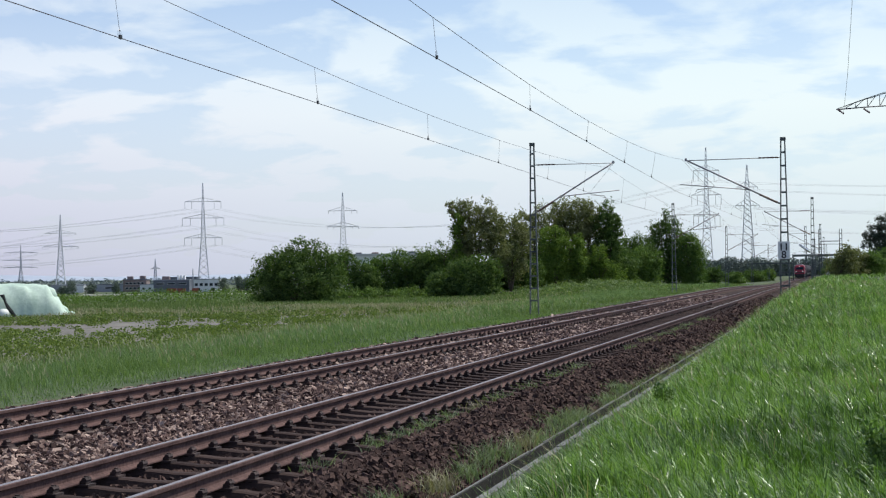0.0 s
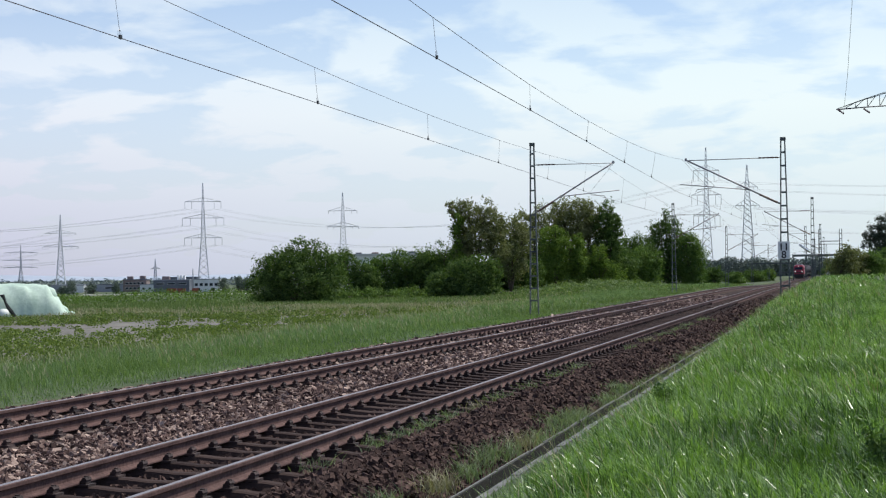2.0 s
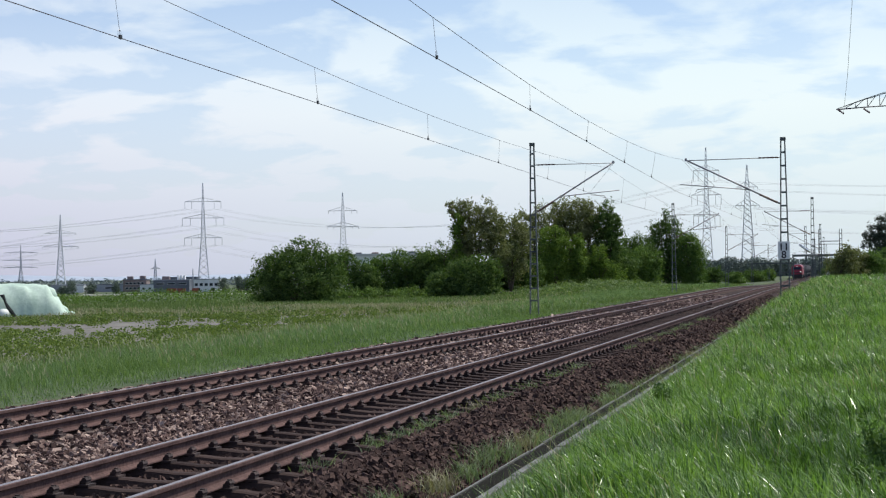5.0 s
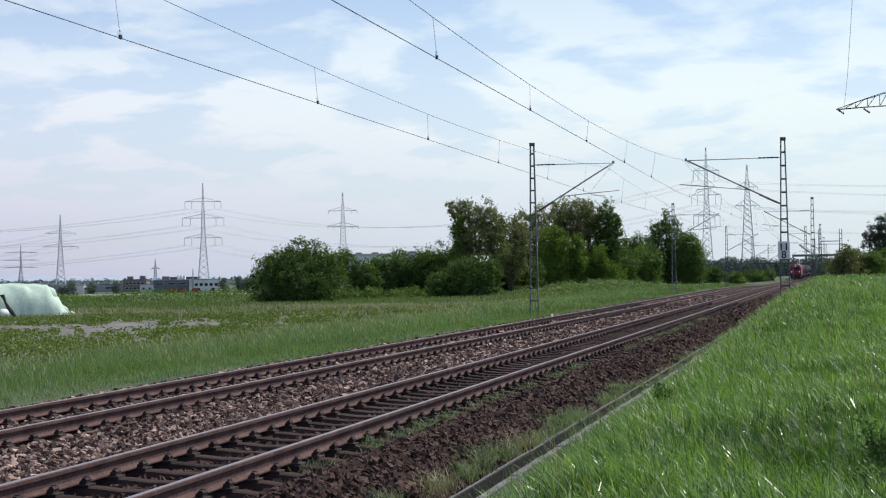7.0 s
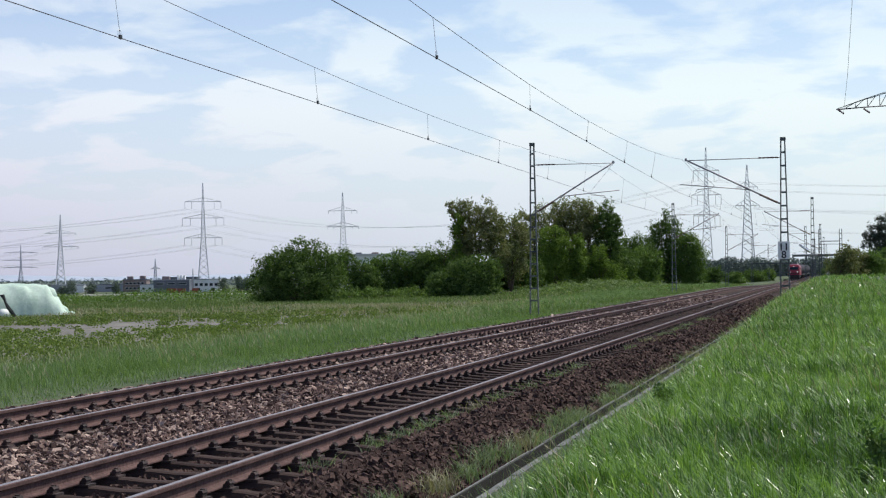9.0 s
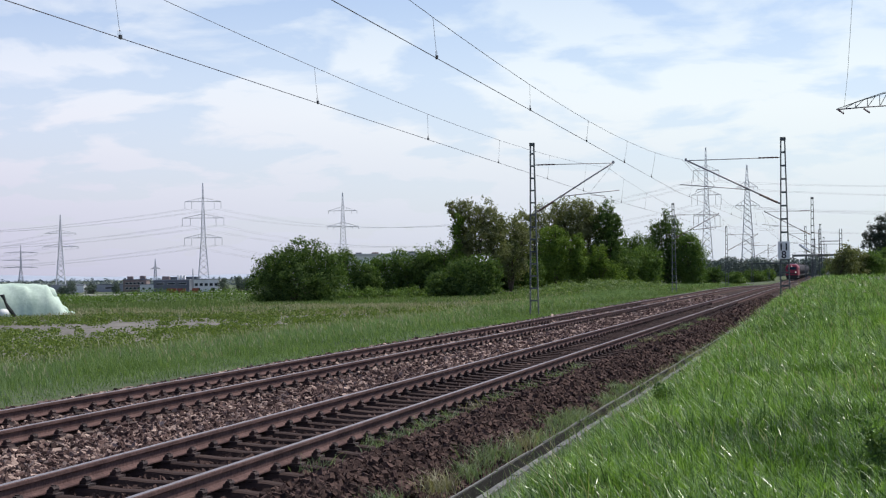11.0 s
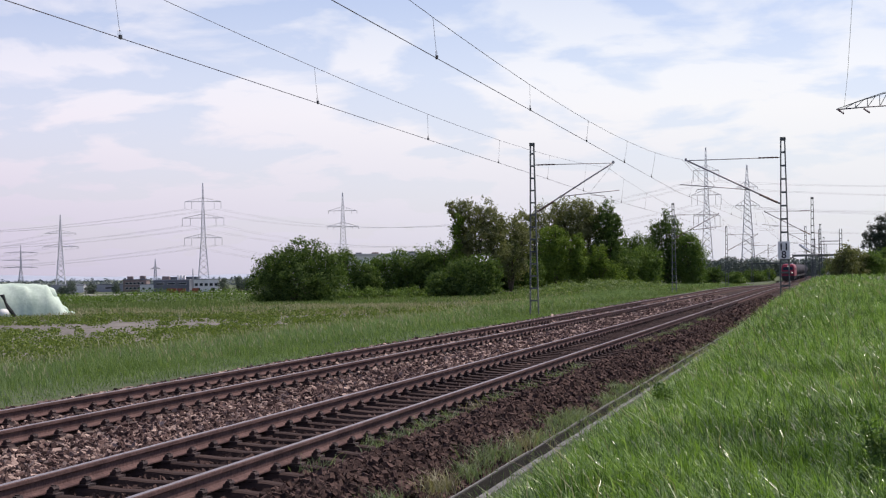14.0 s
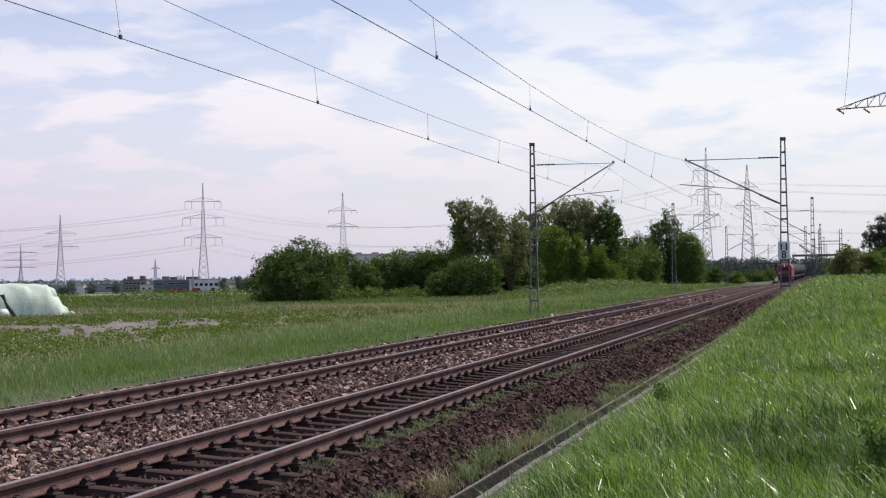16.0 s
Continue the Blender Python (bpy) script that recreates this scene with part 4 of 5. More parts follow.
# grove behind the line's mast
plant("tree", -36.9, 188, [(-1.4, 0, 7.8, 1.6, 1.6, 1.9), (0.8, 0, 8.6, 1.5, 1.6, 1.7), (-0.2, 0, 5.4, 2.3, 2.0, 2.4), (-1.9, 0, 3.6, 1.9, 1.8, 2.6)], 6500, 0.32, M_LEAF_OLIVE, "loose olive-leaved tree in the grove", "tree", 0.2, inner=0.15, twig=0.2)
plant("tree", -32.2, 191, [(-2.0, 0, 9.2, 1.7, 1.7, 1.6), (0.3, 0, 10.0, 1.5, 1.6, 1.3), (1.9, 0, 9.2, 1.5, 1.5, 1.5), (0.0, 0, 7.6, 2.8, 2.2, 2.0), (-1.4, 0, 5.4, 2.2, 2.0, 2.4), (2.0, 0, 6.0, 1.6, 1.6, 2.2)],
      9500, 0.32, M_LEAF_OLIVE, "broad ragged tree with brownish olive foliage", "tree", 0.24, inner=0.2, twig=0.2)
plant("tree", -28.2, 190, [(0.2, 0, 9.0, 0.9, 1.0, 1.6), (-0.4, 0, 7.4, 1.3, 1.3, 1.6), (0.9, 0, 6.9, 1.2, 1.2, 1.7), (0.1, 0, 4.6, 1.7, 1.6, 2.2), (1.2, 0, 8.4, 0.6, 0.7, 0.6)], 5500, 0.31, M_LEAF, "narrow dark tree at the end of the grove", "tree", 0.2, inner=0.2, twig=0.22)
plant("ivy", -33.6, 184, [(-0.9, 0, 4.6, 1.3, 1.4, 2.8), (0.6, 0, 4.2, 1.4, 1.4, 3.0), (-0.2, 0, 2.0, 2.2, 1.8, 2.4), (0.0, 0, 6.6, 1.2, 1.3, 1.0)], 8000, 0.27, M_LEAF_IVY, "ivy mantle hanging over a tree in dense curtains", "ivy", inner=0.35)
plant("ivy", -31.0, 185, [(0.0, 0, 4.0, 0.9, 1.2, 2.7), (0.2, 0, 2.0, 1.2, 1.4, 2.2)], 4000, 0.27, M_LEAF_IVY, "ivy-covered stem with green curtains", "ivy", inner=0.35)
plant("ivy", -28.6, 186, [(-1.0, 0, 1.8, 1.3, 1.3, 2.0), (0.9, 0, 1.6, 1.4, 1.3, 1.8), (0.2, 0, 3.4, 1.0, 1.1, 1.6), (2.2, 0, 1.2, 1.2, 1.2, 1.4)], 5000, 0.27, M_LEAF_IVY, "ivy mound climbing the stem of a narrow tree", "ivy", inner=0.35)
plant("shrub", -40.0, 178, [(-1.5, 0, 1.8, 2.0, 1.8, 2.0), (1.6, 0, 2.0, 2.0, 1.8, 2.2), (3.6, 0, 1.4, 1.8, 1.6, 1.8)], 5000, 0.34, M_LEAF, "dark shrub filling the gap under the trees", "shrub")
plant("shrub", -37.6, 176, [(-1.6, 0, 2.0, 1.7, 1.5, 2.2), (0.6, 0, 2.6, 1.7, 1.5, 2.6), (2.3, 0.2, 2.0, 1.5, 1.4, 2.2)], 4200, 0.33, M_LEAF, "dark shrub in the hollow under the olive tree", "shrub", inner=0.45)
plant("shrub", -37.6, 195, [(-1.2, 0, 2.2, 1.5, 1.5, 2.4), (0.5, 0, 2.8, 1.5, 1.5, 2.8), (1.8, 0, 2.2, 1.3, 1.4, 2.4)], 4200, 0.34, M_LEAF, "dark shrub between two trees of the grove", "shrub", inner=0.45)
plant("shrub", -34.3, 199, [(-2.0, 0, 2.2, 1.8, 1.6, 2.4), (0.4, 0, 2.8, 1.8, 1.6, 2.8), (2.4, 0, 2.4, 1.6, 1.5, 2.5)], 4500, 0.34, M_LEAF, "dark shrub behind the ivy curtains", "shrub", inner=0.45)
plant("shrub", -28.6, 192, [(-2.2, 0, 2.0, 1.8, 1.8, 2.0), (0.6, 0, 2.2, 1.9, 1.8, 2.2), (2.6, 0, 1.8, 1.6, 1.6, 1.8)], 5500, 0.33, M_LEAF, "dark green shrub under the grove", "shrub", group="shrubs along the grove", twig=0.1)
plant("shrub", -25.6, 198, [(-1.5, 0, 1.6, 1.6, 1.6, 1.8), (0.6, 0, 2.4, 1.5, 1.6, 2.2), (2.0, 0, 2.0, 1.2, 1.4, 2.4), (3.0, 0, 3.0, 0.7, 0.8, 1.3)], 5500, 0.32, M_LEAF_LIGHT, "bright green shrub beside the line", "shrub", group="shrubs along the grove", twig=0.12)
plant("shrub", -30.5, 212, [(-2.5, 0, 3.4, 2.2, 2, 2.2), (1.0, 0, 3.6, 2.4, 2, 2.2), (4.0, 0, 3.2, 2, 2, 2.2)], 4500, 0.36, M_LEAF, "dark shrubs between grove and pointed tree", "shrub")
plant("tree", -29.6, 226, [(-1.2, 0, 5.8, 1.7, 1.6, 1.6), (0.9, 0, 6.1, 1.6, 1.6, 1.5), (-2.2, 0, 3.8, 1.9, 1.7, 2.0), (0.2, 0, 3.6, 2.4, 1.9, 2.2), (2.3, 0, 4.2, 1.6, 1.6, 2.0)], 6000, 0.34, M_LEAF, "low dark green tree joining grove and pointed tree", "tree", 0.18, inner=0.3, twig=0.16)
# pointed tree and its neighbour
plant("tree", -25.4, 235, [(-0.2, 0, 10.6, 0.8, 0.9, 1.4), (0.5, 0, 8.8, 1.6, 1.5, 1.9), (-1.2, 0, 8.2, 1.7, 1.6, 1.8), (-2.2, 0, 6.2, 1.7, 1.6, 2.0), (1.4, 0, 6.2, 2.0, 1.8, 2.2), (-0.4, 0, 4.2, 3.0, 2.2, 2.6), (0.6, 0, 2.0, 3.2, 2.2, 2.0)],
      9500, 0.34, M_LEAF, "pointed dark green tree beside the railway", "tree", 0.22, inner=0.25, twig=0.16)
plant("tree", -21.6, 233, [(0.0, 0, 6.0, 1.6, 1.6, 2.0), (0.9, 0, 4.2, 1.5, 1.5, 2.2), (-0.8, 0, 3.8, 1.8, 1.6, 2.4), (0.4, 0, 1.8, 2.0, 1.6, 1.8), (-1.0, 0, 7.4, 1.0, 1.0, 1.0)], 6500, 0.33, M_LEAF_LIGHT, "bushy green tree leaning to the line", "tree", 0.2, inner=0.25, twig=0.16)
for i, (bx, by, w, h) in enumerate(((-22.6, 292, 4.0, 3.6), (-19.6, 300, 3.6, 2.6), (-17.6, 330, 4.2, 2.2), (-15.9, 352, 3.6, 3.0), (-19.0, 380, 6.0, 3.0))):
    plant("shrub", bx, by, lobes_in(w, 3.0, h, 5, 60 + i, r=0.7, taper=0.3), 1800, 0.4, (M_LEAF, M_LEAF_LIGHT)[i % 2], "low green shrub beside the distant line", "shrub", group="shrubs along the distant line", twig=0.1)
# right-hand side of the line
for i, (bx, by, w, h, mat) in enumerate(((0.3, 172, 3.2, 3.9, M_LEAF_OLIVE), (2.1, 176, 3.0, 3.2, M_LEAF_OLIVE), (3.9, 178, 3.4, 3.3, M_LEAF_LIGHT), (5.8, 182, 3.6, 3.4, M_LEAF), (1.2, 205, 4.0, 2.6, M_LEAF))):
    plant("shrub", bx, by, lobes_in(w, 3.0, h, 6, 80 + i, r=0.66, taper=0.4), 3000, 0.27, mat, "scrubby olive-green shrub on top of the bank" if mat is M_LEAF_OLIVE else "green shrub on top of the bank", "shrub", group="shrubs on the bank", twig=0.2)
plant("conifer", 7.4, 260, [(0, 0, 9.4, 1.1, 1.1, 0.7), (-0.8, 0, 8.0, 1.6, 1.5, 0.6), (0.9, 0, 8.2, 1.5, 1.5, 0.7), (-1.4, 0, 6.7, 2.0, 1.7, 0.7), (1.0, 0, 6.4, 2.2, 1.8, 0.8), (-0.6, 0, 5.2, 2.6, 2.0, 0.9), (1.2, 0, 3.8, 2.8, 2.0, 1.4)], 4500, 0.36, M_LEAF_DARK, "dark pine with flat layered branches", "conifer", 0.25, inner=0.3, twig=0.2)


def far_wood(name, x0, x1, y, z0, h, n, size, mat, label, seed, even=0.72):
    rr = np.random.default_rng(seed)
    x = rr.uniform(x0, x1, n)
    top = h * (even + (0.88 - even) * np.sin(x * 0.21 + seed) + 0.43 * (1 - even) * np.sin(x * 0.57 + 2 * seed))
    top = top * rr.uniform(0.78, 1.08, n)
    pts = np.stack([x, y + rr.uniform(-4, 4, n), z0 + top * rr.uniform(0, 1, n) ** 0.8], 1)
    v, f = leaf_quads(pts, size * rr.uniform(0.6, 1.4, n), 0.5)
    tagged(part(name, mesh_from(name, v, f, mat), None), label, "woods", kind="stuff")


far_wood("distant_woods", -125, 14, 600, -3.0, 10.2, 48000, 0.85, M_LEAF_BELT, "belt of distant trees across the line, haze in its colour", 3, 0.86)
far_wood("distant_woods", -900, -60, 1300, -7.5, 7.5, 11000, 1.7, M_LEAF_FAR, "far tree belt at the horizon, haze in its colour", 5)
far_wood("distant_woods", -2300, -700, 2100, -7.5, 10, 9000, 2.8, M_LEAF_FAR, "far tree belt at the horizon, haze in its colour", 8)
far_wood("field_hedge", -101, -58, 165, float(ground_z(-80, 165)) - 0.1, 2.0, 17000, 0.19, M_LEAF_LIGHT, "long low green hedge behind the field", 11)


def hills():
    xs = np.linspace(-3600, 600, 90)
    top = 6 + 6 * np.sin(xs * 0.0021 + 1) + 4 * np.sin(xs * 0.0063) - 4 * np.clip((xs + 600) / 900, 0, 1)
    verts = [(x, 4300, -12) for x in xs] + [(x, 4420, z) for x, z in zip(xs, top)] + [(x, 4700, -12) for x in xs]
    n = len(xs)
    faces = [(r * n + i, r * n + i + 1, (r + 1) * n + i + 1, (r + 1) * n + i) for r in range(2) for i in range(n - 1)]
    tagged(part("hills", mesh_from("hills", verts, faces, M_HILL, True), None), "low hills coloured blue-grey as if in haze", "hills", kind="structure")


hills()


def mound_weeds():
    """Pale bushy weeds on the low rise beside the line."""
    n = 260
    cx, cy = rng.normal(-25.5, 3.6, n), rng.normal(168, 11, n)
    per = 40
    d = rng.normal(0, 1, (n, per, 3)); d[..., 2] = np.abs(d[..., 2])
    d /= np.linalg.norm(d, axis=2, keepdims=True)
    r = rng.uniform(0.3, 0.75, n)
    pts = np.stack([cx, cy, ground_z(cx, cy)], 1)[:, None] + d * r[:, None, None] * np.array([1.2, 1.2, 1.0])
    v, f = leaf_quads(pts.reshape(-1, 3), rng.uniform(0.12, 0.3, n * per), 0.6, d.reshape(-1, 3))
    tagged(part("weeds", mesh_from("weeds", v, f, M_ROUGH), None), "pale bushy weeds on a low rise by the line", "weeds", kind="stuff")


mound_weeds()
# ---- overhead line ----


def lathe(bm, p, q, radii, sides=10):
    """A turned body from p to q with the given radii."""
    p, q = Vector(p), Vector(q)
    d = (q - p).normalized()
    a = d.cross(Vector((0, 1, 0))).normalized()
    b = d.cross(a)
    rings = [[bm.verts.new(p.lerp(q, i / (len(radii) - 1)) + (a * math.cos(2 * math.pi * k / sides) + b * math.sin(2 * math.pi * k / sides)) * r) for k in range(sides)] for i, r in enumerate(radii)]
    for u, v in zip(rings, rings[1:]):
        for k in range(sides):
            bm.faces.new((u[k], u[(k + 1) % sides], v[(k + 1) % sides], v[k]))
    bm.faces.new(rings[0][::-1])
    bm.faces.new(rings[-1])


def catenary_mast(x, y, z0, top, arm, label, facing=1, cap=True, reach=7.0):
    """A ladder-like steel mast with a hinged cantilever that reaches arm metres towards +x (facing 1) or -x."""
    H = top - z0
    ob = empty("catenary_mast", pose(x, y, z0, 0, 0, 0 if facing == 1 else 180), label, "catenary mast", "masts along the line")
    wb, wt = 0.21, 0.085

    def half(z):
        return wb + (wt - wb) * z / H
    box_part("foundation", -0.4, 0.4, -0.35, 0.35, -0.9, -0.42, M_CONC, ob, 0.03, "weathered concrete footing")
    for s in (-1, 1):
        bm = bmesh.new()
        vs = box(bm, -0.03, 0.03, -0.07, 0.07, -0.5, H)
        for v in vs:
            v.co.x += s * half(v.co.z)
        part("leg", bm, M_MAST, ob)
    z = 0.5
    while z < H - 0.2:
        box_part("batten", -half(z), half(z), -0.075, 0.075, z - 0.04, z + 0.04, M_MAST, ob)
        z += 0.62
    if cap:
        box_part("cap", -wt - 0.05, wt + 0.04, -0.09, 0.09, H - 0.14, H + 0.02, M_MAST, ob, 0.01, "steel head plate")
    rz = float(rail_z(y)) - z0
    zm = rz + reach
    tie = tube_part("tie_rod", [(half(zm), 0, zm + 0.02), (arm, 0, zm)], 0.022, M_TUBE, ob)
    bm = bmesh.new()
    lathe(bm, (0.22, 0, zm + 0.02), (1.12, 0, zm + 0.02), [0.026, 0.034, 0.04, 0.034] * 5)
    part("insulator", bm, M_INSUL, tie, "", True)
    zs = rz + 4.85
    strut = tube_part("strut", [(half(zs), 0, zs), (arm + 0.12, 0, zm + 0.05)], 0.038, M_TUBE, ob, 8)
    bm = bmesh.new()
    d = Vector((arm, 0, zm - zs)).normalized()
    p = Vector((half(zs), 0, zs))
    lathe(bm, p + d * 0.15, p + d * 1.05, [0.042, 0.05, 0.056, 0.05] * 5)
    part("insulator", bm, M_INSUL, strut, "", True)
    f = 0.33
    j = Vector((half(zs) + arm * f, 0, zs + (zm - zs) * f))
    reg = tube_part("registration_tube", [j, (arm + 0.35, 0, rz + 5.88)], 0.024, M_TUBE, ob)
    tube_part("hanger", [(arm + 0.1, 0, zm), (arm * 0.72, 0, rz + 5.80)], 0.006, M_WIRE, ob, 4)
    tube_part("steady_arm", [(arm * 0.72, 0, rz + 5.78), (arm * 0.74, 0, rz + 5.68), (arm * 0.9, 0, rz + 5.62), (arm * 0.92, 0, rz + 5.5)], 0.018, M_TUBE, reg)
    bm = bmesh.new()
    box(bm, arm + 0.02, arm + 0.13, -0.04, 0.04, zm - 0.03, zm + 0.11, 0.015)
    part("clamp", bm, M_TUBE, ob)
    return ob


MAST_L = "grey-green ladder mast with a tubular cantilever beside the line"
near_mast = catenary_mast(-2.33, 71.6, 0.55, 7.93, 4.4, "grey-green ladder mast on the bank carrying a kilometre sign", -1)
left_mast = catenary_mast(-14.85, 75, -0.10, 8.38, 4.05, MAST_L, 1, reach=7.25)
for x, y, top, side in ((-2.05, 139, 8.2, -1), (-2.1, 210, 7.8, -1), (-2.2, 278, 7.4, -1), (-2.2, 345, 7.2, -1),
                        (-14.76, 142, 8.1, 1), (-14.6, 210, 7.75, 1), (-14.84, 278, 7.7, 1), (-14.8, 345, 7.3, 1), (-14.8, 412, 7.3, 1)):
    catenary_mast(x, y, float(rail_z(y)) - 0.4, top, 4.1, MAST_L, side)


def km_sign():
    ob = empty("kilometre_sign", pose(-2.36, 71.45, 2.70, 90, 0, 0), "white kilometre sign reading 11 over 8 on a mast", "sign")
    box_part("plate", -0.27, 0.27, -0.41, 0.41, -0.012, 0.012, M_WHITE, ob, 0.004, "white enamel plate")
    for text, dy in (("11", -0.005), ("8", -0.36)):
        cu = bpy.data.curves.new("numeral", 'FONT')
        cu.body = text
        cu.align_x = 'CENTER'
        cu.size = 0.46
        cu.extrude = 0.003
        cu.offset = 0.012
        cu.materials.append(M_BLACK)
        t = new("numeral", cu)
        t.parent = ob
        t.matrix_basis = pose(0, dy, 0.017)
    for s in (-1, 1):
        box_part("bracket", -0.2, 0.2, s * 0.2 - 0.02, s * 0.2 + 0.02, -0.08, -0.012, M_MAST, ob)
    return ob


km_sign()


def line_pair(cx, supports, zig, sag_mid, label_side, spacing, first):
    """Contact wire with stagger, messenger wire with sag, and droppers between them."""
    cw, mw = [], []
    contact = empty("contact_wire", pose(0, 0, 0), "dark copper contact wire over the " + label_side + " track", "wire", "overhead wires")
    messenger = empty("messenger_wire", pose(0, 0, 0), "sagging messenger wire over the " + label_side + " track", "wire", "overhead wires")
    drops = []
    for k in range(len(supports) - 1):
        y0, y1 = supports[k], supports[k + 1]
        n = 16
        for i in range(n + (k == len(supports) - 2)):
            t = i / n
            y = y0 + (y1 - y0) * t
            z = float(rail_z(y))
            xc = cx + zig[k] + (zig[k + 1] - zig[k]) * t
            cw.append((xc, y, z + 5.5))
            mw.append((xc * 0.5 + (cx - 0.1) * 0.5, y, z + 7.0 - (7.0 - sag_mid) * 4 * t * (1 - t)))
        y = (first if k == 0 else y0 + spacing * 0.6)
        while y < y1 - 3 and k < 3:
            t = (y - y0) / (y1 - y0)
            z = float(rail_z(y))
            xc = cx + zig[k] + (zig[k + 1] - zig[k]) * t
            drops.append((y, (xc, y, z + 5.5), (xc * 0.5 + (cx - 0.1) * 0.5, y, z + 7.0 - (7.0 - sag_mid) * 4 * t * (1 - t))))
            y += spacing
    tube_part("strand", cw, 0.0075, M_WIRE, contact, 5)
    tube_part("strand", mw, 0.0055, M_WIRE, messenger, 5)
    for y, a, b in drops:
        tube_part("dropper", [a, b], 0.0034, M_WIRE, messenger, 4)
        bm = bmesh.new()
        box(bm, a[0] - 0.016, a[0] + 0.016, y - 0.035, y + 0.035, a[2] - 0.015, a[2] + 0.05)
        part("clip", bm, M_BLACK, contact)
        ring = [(a[0] + 0.0, y - 0.03 - 0.06 * math.sin(q), a[2] + 0.07 - 0.06 * math.cos(q)) for q in (0, 1.05, 2.1, 3.14, 4.2, 5.24, 6.28)]
        tube_part("loop", ring, 0.0035, M_WIRE, messenger, 4)


line_pair(-6.54, [4.5, 70.8, 139, 210, 278, 345, 420, 560], [0.30, -0.60, 0.3, -0.3, 0.3, -0.3, 0.3, 0.0], 6.06, "nearer", 8.65, 7.4)
line_pair(-10.66, [6.0, 74.6, 142, 210, 278, 345, 412, 560], [0.32, -0.48, 0.3, -0.3, 0.3, -0.3, 0.3, 0.0], 6.2, "farther", 9.35, 11.6)


def gantry():
    ob = empty("signal_gantry", pose(-8.5, 400, -1.5), "dark steel portal over the distant track", "gantry")
    for x in (-2.4, 2.4):
        box_part("post", x - 0.15, x + 0.15, -0.15, 0.15, 0, 6.6, M_MAST, ob)
    box_part("beam", -2.6, 8.6, -0.25, 0.25, 6.4, 6.95, M_MAST, ob)
    box_part("post", 8.2, 8.6, -0.2, 0.2, 0, 6.4, M_MAST, ob)
    box_part("walkway", -13, -2.6, -0.3, 0.3, 4.6, 4.9, M_MAST, ob)
    box_part("post", -13, -12.6, -0.2, 0.2, 0, 4.6, M_MAST, ob)


gantry()


def yard_mast(x, y, top, r, label):
    z0 = -1.6
    ob = empty("yard_mast", pose(x, y, z0), label, "mast", "masts in the yard")
    H = top - z0
    for s in (-1, 1):
        box_part("leg", s * r - 0.06, s * r + 0.06, -0.1, 0.1, 0, H, M_MAST, ob)
    z = 0.6
    while z < H:
        box_part("batten", -r, r, -0.07, 0.07, z - 0.06, z + 0.06, M_MAST, ob)
        z += 0.9
    return ob


def beam_between(x0, x1, y, z, label):
    ob = empty("cross_beam", pose(0, y, z), label, "beam")
    bm = bmesh.new()
    tube(bm, [(x0, 0, 0), (x1, 0, 0)], 0.09, 6)
    part("upper_chord", bm, M_TUBE, ob)
    bm = bmesh.new()
    tube(bm, [(x0, 0, -0.55), (x1, 0, -0.55)], 0.05, 6)
    part("lower_chord", bm, M_TUBE, ob)


yard_mast(0.75, 280, 8.9, 0.22, "thick lattice mast in the distant yard")
yard_mast(-2.9, 281, 8.9, 0.20, "thick lattice mast in the distant yard")
beam_between(-2.9, 0.75, 280.4, 6.7, "steel cross beam between two yard masts")
yard_mast(-4.2, 300, 7.6, 0.18, "slim lattice mast in the distant yard")
yard_mast(-6.35, 330, 10.9, 0.16, "pale slim mast in the distant yard")
# thick polished tube added to stand for a sun glint
tube_part("strut", [(-7.7, 329.6, 6.95), (-5.4, 329.6, 5.25)], 0.24, M_GLARE, None, 12)
tagged(scene.collection.objects[-1], "inclined polished tube standing for a sun glint on a yard mast", "tube")
box_part("cabinet", -1.5, -0.9, 219.7, 220.3, -1.2, 2.0, M_HALL, None, 0.03)
tagged(scene.collection.objects[-1], "pale grey signalling cabinet beside the line", "cabinet")
# ---- lattice pole on the bank, with its cross-arm ----


def bank_pole():
    ob = empty("power_pole", pose(2.05, 60, 0.75), "slim steel pole with a lattice cross-arm over the bank", "power pole")
    tube_part("shaft", [(0, 0, -0.3), (0, 0, 8.4)], 0.11, M_TUBE, ob, 8, 0.08)
    for s in (-1, 1):
        arm = tube_part("lower_chord", [(0, 0, 7.28), (s * 1.0, 0, 7.25), (s * 1.96, 0, 7.20)], 0.026, M_WIRE, ob, 6)
        for dy in (-0.22, 0.22):
            tube_part("upper_chord", [(0, dy, 7.82), (s * 1.0, dy * 0.5, 7.53), (s * 1.96, 0, 7.22)], 0.014, M_MAST, ob, 5)
        bm = bmesh.new()
        for a in (0.35, 0.8, 1.25, 1.6):
            zt = 7.82 - 0.306 * a
            tube(bm, [(s * a, 0, 7.26), (s * (a - 0.3), -0.12, zt + 0.08)], 0.014, 4)
            tube(bm, [(s * a, 0, 7.26), (s * a, 0.1, zt - 0.02)], 0.014, 4)
        part("lacing", bm, M_MAST, ob)
        for a, d in ((1.9, 0.0), (0.95, 0.0)):
            bm = bmesh.new()
            p, q = Vector((s * a, 0, 7.20)), Vector((s * a + 0.2, -0.6, 6.98))
            lathe(bm, p, q, [0.02, 0.03, 0.04, 0.03] * 4)
            part("insulator", bm, M_INSUL, ob)


bank_pole()
tube_part("feeder_wire", [(0.35, 59.42, 7.74), (0.40, 45, 7.45), (0.42, 33.5, 7.60), (0.46, 20, 8.1), (0.5, 0, 9.4), (0.5, -20, 11.0)], 0.0055, M_HVWIRE, None, 5)
tagged(scene.collection.objects[-1], "thin pale feeder wire running to the pole's cross-arm", "wire")


